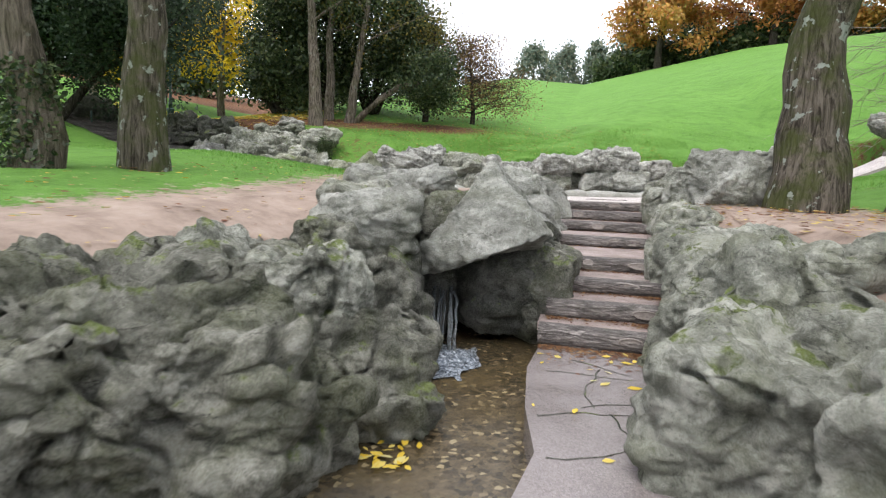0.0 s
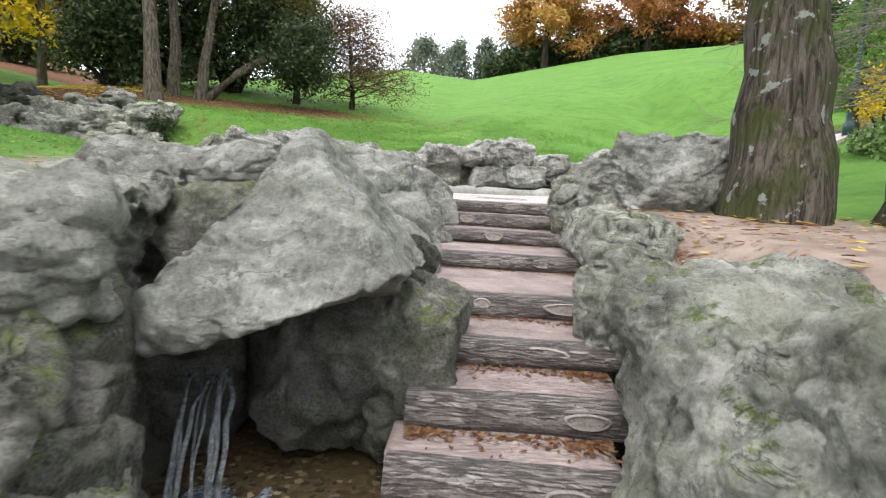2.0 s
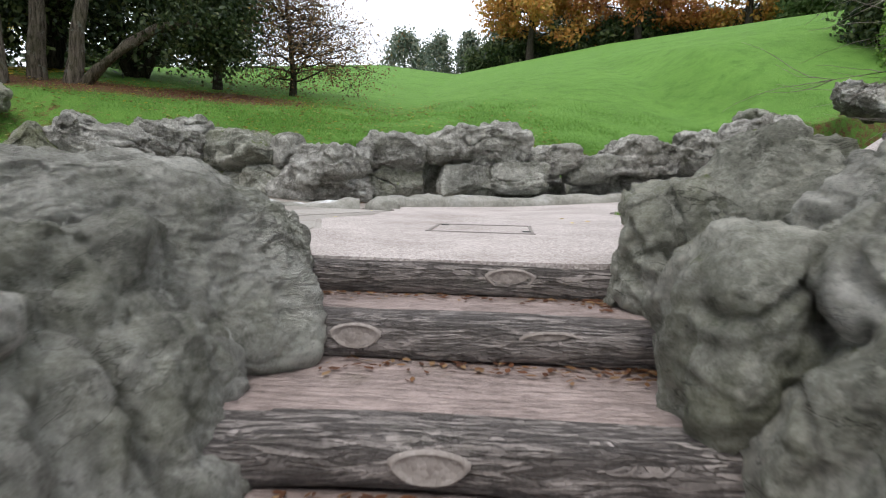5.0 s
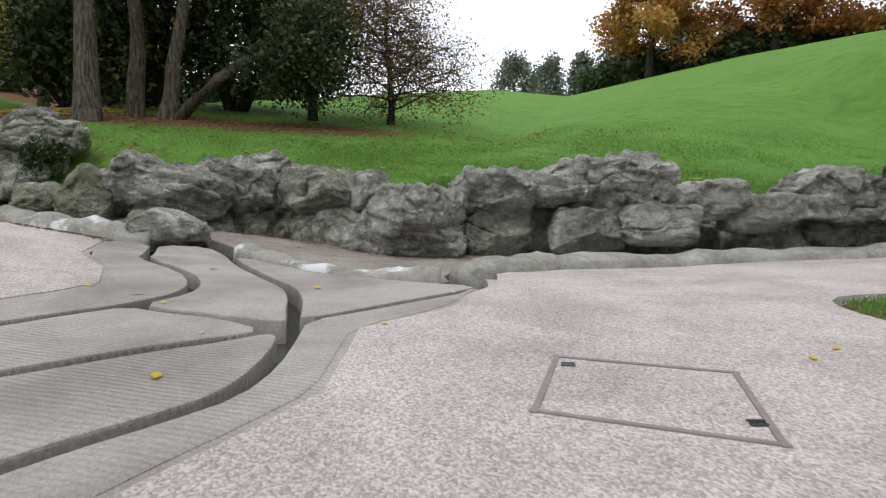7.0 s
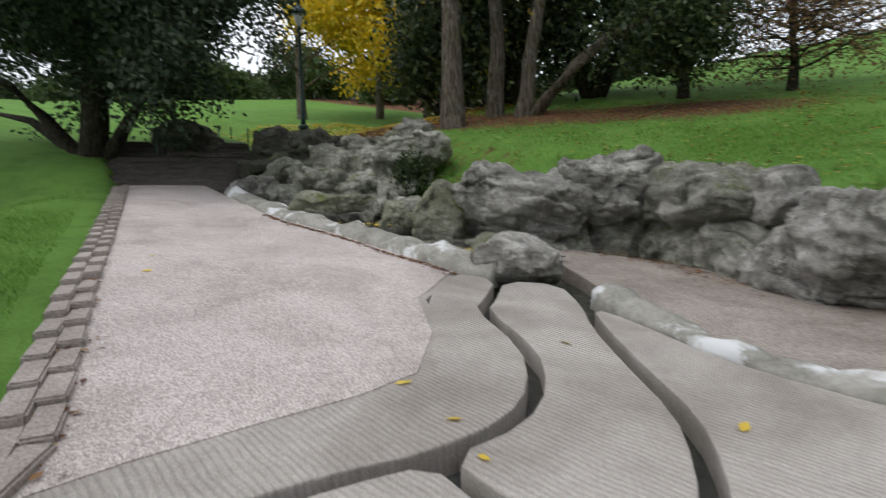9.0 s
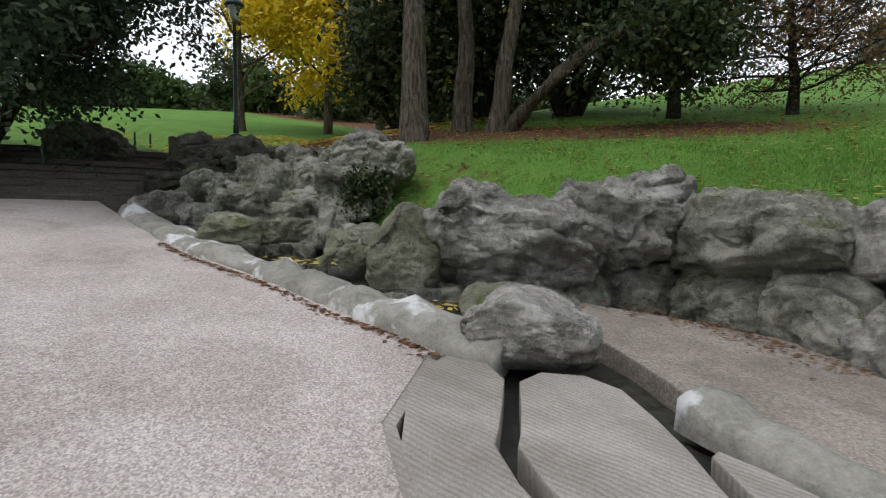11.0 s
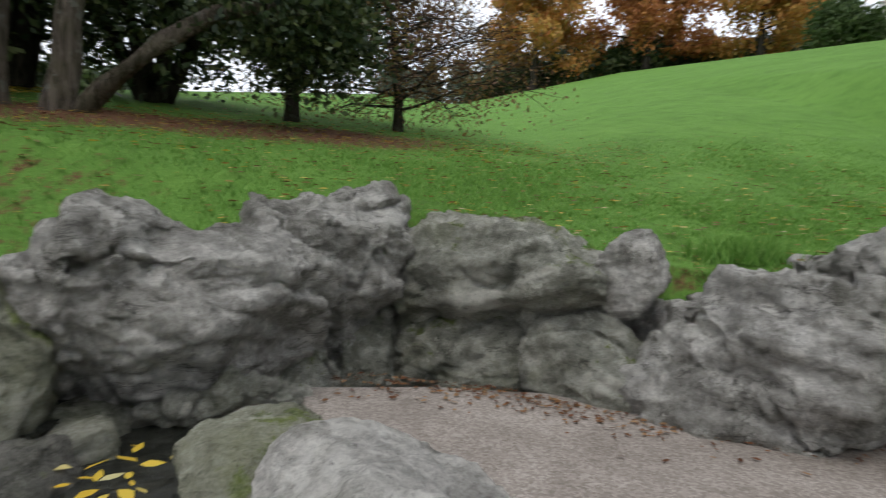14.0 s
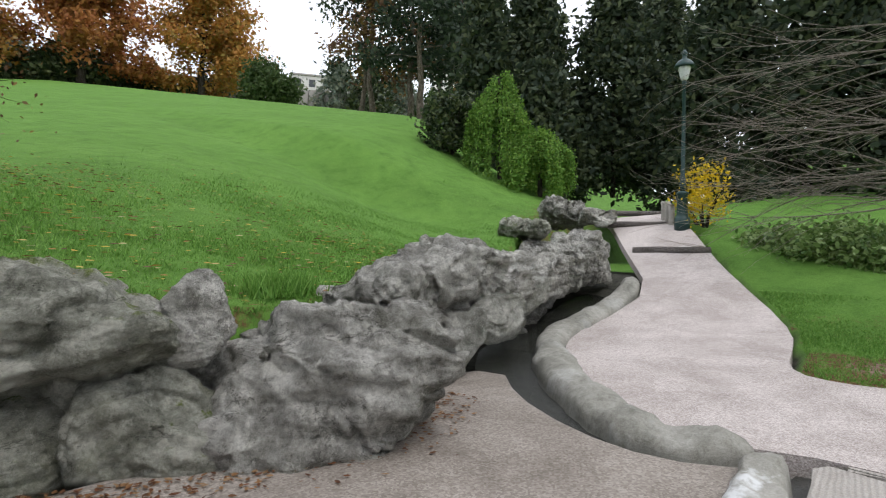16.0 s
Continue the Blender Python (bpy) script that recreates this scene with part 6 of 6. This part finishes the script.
for k in range(16):
    rg = random.Random(700 + k)
    x, y = -24 - 3.0 * k + rg.uniform(-1, 1), 50 - 2.6 * k + rg.uniform(-3, 3)
    bush("hedge_shrub", (x, y, ground_z(x, y) - 0.4), (2.6, 2.6, rg.uniform(1.6, 3.0)), "dark green shrub on the far litter bank", LEAF_MID if k % 2 else LEAF_DARK, 2200, 0.26, 700 + k, 4, group="far shrubs")


def building(at, size, storeys, bays, yaw, label, wall_mat):
    th = new("apartment_building")
    o = part("wall", box_mesh("wall", size, wall_mat, 0.05), th)
    o.matrix_basis = pose(0, 0, size[2] / 2)
    o = part("roof", box_mesh("roof", (size[0] + 0.6, size[1] + 0.6, 0.5), GREY_STONE, 0.05), th)
    o.matrix_basis = pose(0, 0, size[2] + 0.25)
    win = box_mesh("window", (size[0] / bays * 0.45, 0.2, size[2] / storeys * 0.5), WINDOW_DARK)
    for s in range(storeys):
        for b in range(bays):
            o = part("window", win, th)
            o.matrix_basis = pose(-size[0] / 2 + (b + 0.5) * size[0] / bays, -size[1] / 2 - 0.02, (s + 0.5) * size[2] / storeys)
    th.matrix_world = pose(*at, 0, 0, yaw)
    return tagged(th, label, "building", "distant buildings")


building((112, 128, 34), (34, 14, 16), 4, 9, -38, "pale distant apartment building behind the park trees", FACADE)
building((135, 100, 34), (24, 14, 30), 8, 7, -50, "pale apartment block above the conifers", FACADE)
wall = tagged(new("viaduct"), "long grey stone viaduct parapet crossing behind the lawn", "viaduct", kind="structure")
for k in range(9):
    o = part("parapet", box_mesh("parapet", (11.8, 1.2, 4.2), GREY_STONE, 0.08), wall)
    o.matrix_basis = pose(56 + 10 * k, 108 - 6.5 * k, 32.2, 0, 0, -33)

# iron cover on the earth bank
lid = new("iron_cover", revolve("iron_cover", ((0.19, 0.0), (0.19, 0.02), (0.17, 0.03), (0.02, 0.034)), IRON_COVER, 28))
lid.matrix_world = pose(-1.1, -2.98, ground_z(-1.1, -2.98) + 0.02)
tagged(lid, "round bluish iron cover lying in the bare earth", "iron cover")

# ---- fallen leaves, grass tufts and small details ----


def scatter(name, points, size, mat, label, seed, curl=0.35):
    """Fallen leaves lying at the points: pointed, slightly curled blades."""
    rg = random.Random(seed)
    vs, fs = [], []
    for x, y, z in points:
        s = size * rg.uniform(0.6, 1.5)
        a = rg.uniform(0, 6.28)
        c, d = math.cos(a), math.sin(a)
        t = rg.uniform(-curl, curl)
        i = len(vs)
        for u, v, w in ((-1, 0, 0.1), (-0.35, 0.42, 0.25 + t), (0.35, 0.36, 0.2 + t), (1.1, 0, 0.3), (0.35, -0.36, 0.2 - t), (-0.35, -0.42, 0.25 - t)):
            vs.append((x + s * (u * c - v * d), y + s * (u * d + v * c), z + 0.004 + s * max(0.02, w * 0.5)))
        fs += [(i, i + 1, i + 2, i + 3), (i, i + 3, i + 4, i + 5)]
    return tagged(new(name, mesh_of(name, vs, fs, mat)), label, "leaves", kind="stuff")


rg = random.Random(21)
pts = []
for i, (y, x0, x1, z0, z1) in enumerate(STEPS):
    for _ in range(420 if i < 3 else 300):
        side = rg.random()
        x = rg.uniform(x0, x1) if side < 0.45 else (x1 - abs(rg.gauss(0, 0.16)) if side < 0.8 else x0 + abs(rg.gauss(0, 0.12)))
        pts.append((x, y - 0.03 - abs(rg.gauss(0, 0.09)), z0))
for _ in range(260):
    pts.append((rg.uniform(1.45, 2.4), -1.5 - abs(rg.gauss(0, 0.25)), -1.36))
scatter("leaf_litter", pts, 0.019, FALLEN_BROWN, "brown and orange fallen leaves gathered on the stair treads", 1)
pts = [(rg.uniform(2.0, 2.4), rg.uniform(-2.3, -1.55), -1.358) for _ in range(9)] + [(rg.uniform(0.35, 0.75), rg.uniform(-3.9, -3.5), -1.6) for _ in range(26)] + [(rg.uniform(1.4, 2.5), rg.uniform(-4, -1.6), -1.358) for _ in range(12)]
scatter("yellow_leaves", pts, 0.042, FALLEN_YELLOW, "bright yellow fallen leaves by the water and lower floor", 2)
pts = []
for _ in range(1500):
    x, y = rg.uniform(2.95, 5.6), rg.uniform(-3.5, 3.6)
    pts.append((x, y, ground_z(x, y) + 0.02))
for _ in range(500):
    x, y = rg.uniform(-5, -1.0), rg.uniform(-5, 4)
    pts.append((x, y, ground_z(x, y) + 0.02))
scatter("leaf_litter", pts, 0.035, FALLEN, "fallen leaves scattered over the earth banks", 3)
pts = []
for _ in range(2200):
    x = rg.uniform(-9, 4.5)
    y = ramp_at(x, WALL_FOOT) + 1.0 + abs(rg.gauss(0, 2.8))
    pts.append((x, y, ground_z(x, y) + 0.05))
for _ in range(2600):
    x = rg.uniform(-14, 1)
    y = 17.7 + 0.42 * (x + 8) + rg.gauss(0, 1.5)
    pts.append((x, y, ground_z(x, y) + 0.05))
scatter("leaf_litter", pts, 0.038, FALLEN, "fallen leaves strewn on the lawn below the trees", 4)
pts = []
for _ in range(800):
    x = rg.uniform(-4.2, 1.0)
    pts.append((x, min(13.25, ramp_at(x, WALL_FOOT)) - 0.1 - abs(rg.gauss(0, 0.26)), path_z(x) - 0.02))
for _ in range(700):
    x = rg.uniform(-9, -3.9)
    pts.append((x, 10.02 - abs(rg.gauss(0, 0.06)) + ramp_at(x, [(p[0], p[1] - 10.1) for p in CURB]), path_z(x) + 0.003))
for _ in range(420):
    x = rg.uniform(-9, -1.8)
    pts.append((x, ramp_at(x, SOUTH_EDGE) + 0.02 + rg.gauss(0, 0.07), path_z(x) + 0.01))
scatter("leaf_litter", pts, 0.024, FALLEN_BROWN, "small brown leaves gathered along wall foot and kerbs", 5)
pts = [(rg.uniform(-8, 3.6), rg.uniform(5.2, 9.6), 0) for _ in range(18)]
pts = [(x, y, path_z(x) + 0.004) for x, y, _ in pts if y > ramp_at(x, SOUTH_EDGE) + 0.1]
pts += [(rg.uniform(-5.3, -4.6), rg.uniform(10.9, 11.5), path_z(-5) - 0.01) for _ in range(24)] + [(rg.uniform(-8.4, -6.4), rg.uniform(10.7, 11.2), path_z(-7.4) + 0.02) for _ in range(50)]
scatter("yellow_leaves", pts, 0.045, FALLEN_YELLOW, "pale yellow leaves on the path and in the stream pools", 6)
pts = []
for _ in range(5200):
    x, y = rg.uniform(-24, -11), rg.uniform(14, 21)
    pts.append((x, y, ground_z(x, y) + 0.04))
scatter("yellow_leaves", pts, 0.075, FALLEN_YELLOW, "carpet of yellow leaves on the far lawn", 7)


def blades(name, points, height, label, seed):
    rg = np.random.default_rng(seed)
    p = np.array(points)
    n = len(p)
    a = rg.uniform(0, 6.28, n)
    w = 0.006 + 0.004 * rg.random(n)
    h = height * rg.uniform(0.5, 1.3, n)
    dx, dy = np.cos(a), np.sin(a)
    lean = rg.normal(size=(n, 2)) * 0.4
    v = np.zeros((n, 4, 3))
    v[:, 0] = p + np.stack([-dx * w, -dy * w, 0 * w], 1)
    v[:, 1] = p + np.stack([dx * w, dy * w, 0 * w], 1)
    tip = p + np.stack([lean[:, 0] * h, lean[:, 1] * h, h], 1)
    v[:, 2] = tip + np.stack([dx * w * 0.3, dy * w * 0.3, 0 * w], 1)
    v[:, 3] = tip - np.stack([dx * w * 0.3, dy * w * 0.3, 0 * w], 1)
    return tagged(new(name, crown_mesh(name, v.reshape(-1, 3), n, GRASS_BLADE)), label, "grass", kind="stuff")


gr = np.random.default_rng(5)
pts = []
while len(pts) < 80000:
    x = gr.normal() * 5.5
    foot = ramp_at(x, WALL_FOOT)
    y = foot + 0.95 + abs(gr.normal()) * 3.2
    e, l, _ = cover_of(x, y)
    if gr.random() > max(e, l) * 0.8:
        pts.append((x, y, ground_z(x, y) - 0.01))
blades("grass", pts, 0.045, "short green grass blades of the lawn above the wall", 3)
pts = []
while len(pts) < 26000:
    x = -1.8 - abs(gr.normal()) * 5.0
    y = ramp_at(x, SOUTH_EDGE) - 0.44 - abs(gr.normal()) * 1.4
    pts.append((x, y, ground_z(x, y) - 0.01))
while len(pts) < 40000:
    x = gr.uniform(4.1, 9)
    y = ramp_at(x, SOUTH_EDGE) - 0.1 - abs(gr.normal()) * 1.2
    if x > ramp_at(y, ((5, 4.1), (6, 4.8), (7, 4.75), (8, 4.4), (9, 4.12), (9.6, 4.15), (10.2, 4.5))) and gr.random() > max(cover_of(x, y)[0] * 0.85, 0.62 if x < 5.6 else 0.0):
        pts.append((x, y, ground_z(x, y) - 0.01))
blades("grass", pts, 0.045, "short grass blades of the strips beside the path", 4)
pts = [(-0.45 + gr.normal() * 0.22, 14.15 + gr.normal() * 0.16, ground_z(-0.45, 14.15) - 0.02) for _ in range(1500)]
blades("grass_tuft", pts, 0.2, "taller tuft of green grass on the lawn edge", 6)

# ivy on the grey trunk
rg = random.Random(6)
v, c = leaf_cards([Vector((-5.23 + 0.28 * math.cos(a), -1.4 + 0.28 * math.sin(a), z)) for a in np.linspace(0, 6.28, 14) for z in np.linspace(0.1, 1.5, 9)], 2600, 0.06, 0.04, rg)
tagged(new("ivy", crown_mesh("ivy", v, c, LEAF_DARK)), "dark green ivy climbing the foot of a trunk", "plant", kind="stuff")

# concrete branch fence by the eastern lamp
fence = tagged(new("rustic_fence"), "weathered grey branch-shaped fence end by the path", "fence")
for k, (x, y, h, l) in enumerate(((12.75, 13.42, 0.5, 4), (13.05, 13.6, 0.55, -6), (13.4, 13.8, 0.5, 3))):
    bm = bmesh.new()
    tube(bm, [Vector((0, 0, -0.3)), Vector((0.02, 0, h * 0.5)), Vector((0.03, 0.02, h))], [0.10, 0.085, 0.09], 10, k, 0.15)
    o = part("post", from_bm("post", bm, WOOD_GREY, True), fence)
    o.matrix_basis = pose(x, y, path_z(x) + 0.05, 0, l, 0)
bm = bmesh.new()
tube(bm, [Vector((12.65, 13.38, path_z(12.65) + 0.56)), Vector((13.05, 13.6, path_z(13.05) + 0.52)), Vector((13.55, 13.9, path_z(13.55) + 0.5))], [0.05, 0.05, 0.045], 8, 2, 0.15)
part("rail", from_bm("rail", bm, WOOD_GREY, True), fence)

# log steps across the eastern path
for k, (x, y, w) in enumerate(((10.93, 13.0, 1.9), (12.66, 14.5, 2.1), (15.0, 15.4, 2.2))):
    bm = bmesh.new()
    tube(bm, [Vector((-w / 2, 0, 0)), Vector((-w / 6, 0.03, 0.01)), Vector((w / 6, -0.02, 0)), Vector((w / 2, 0, 0.01))], [0.09, 0.1, 0.095, 0.09], 10, k, 0.1)
    o = new("step_edge", from_bm("step_edge", bm, LOG, True))
    o.matrix_world = pose(x, y, path_z(x) + 0.03, 0, 0, (-89, -71, -64)[k])
    tagged(o, "log-shaped step edge across the eastern path", "step", "eastern step edges")
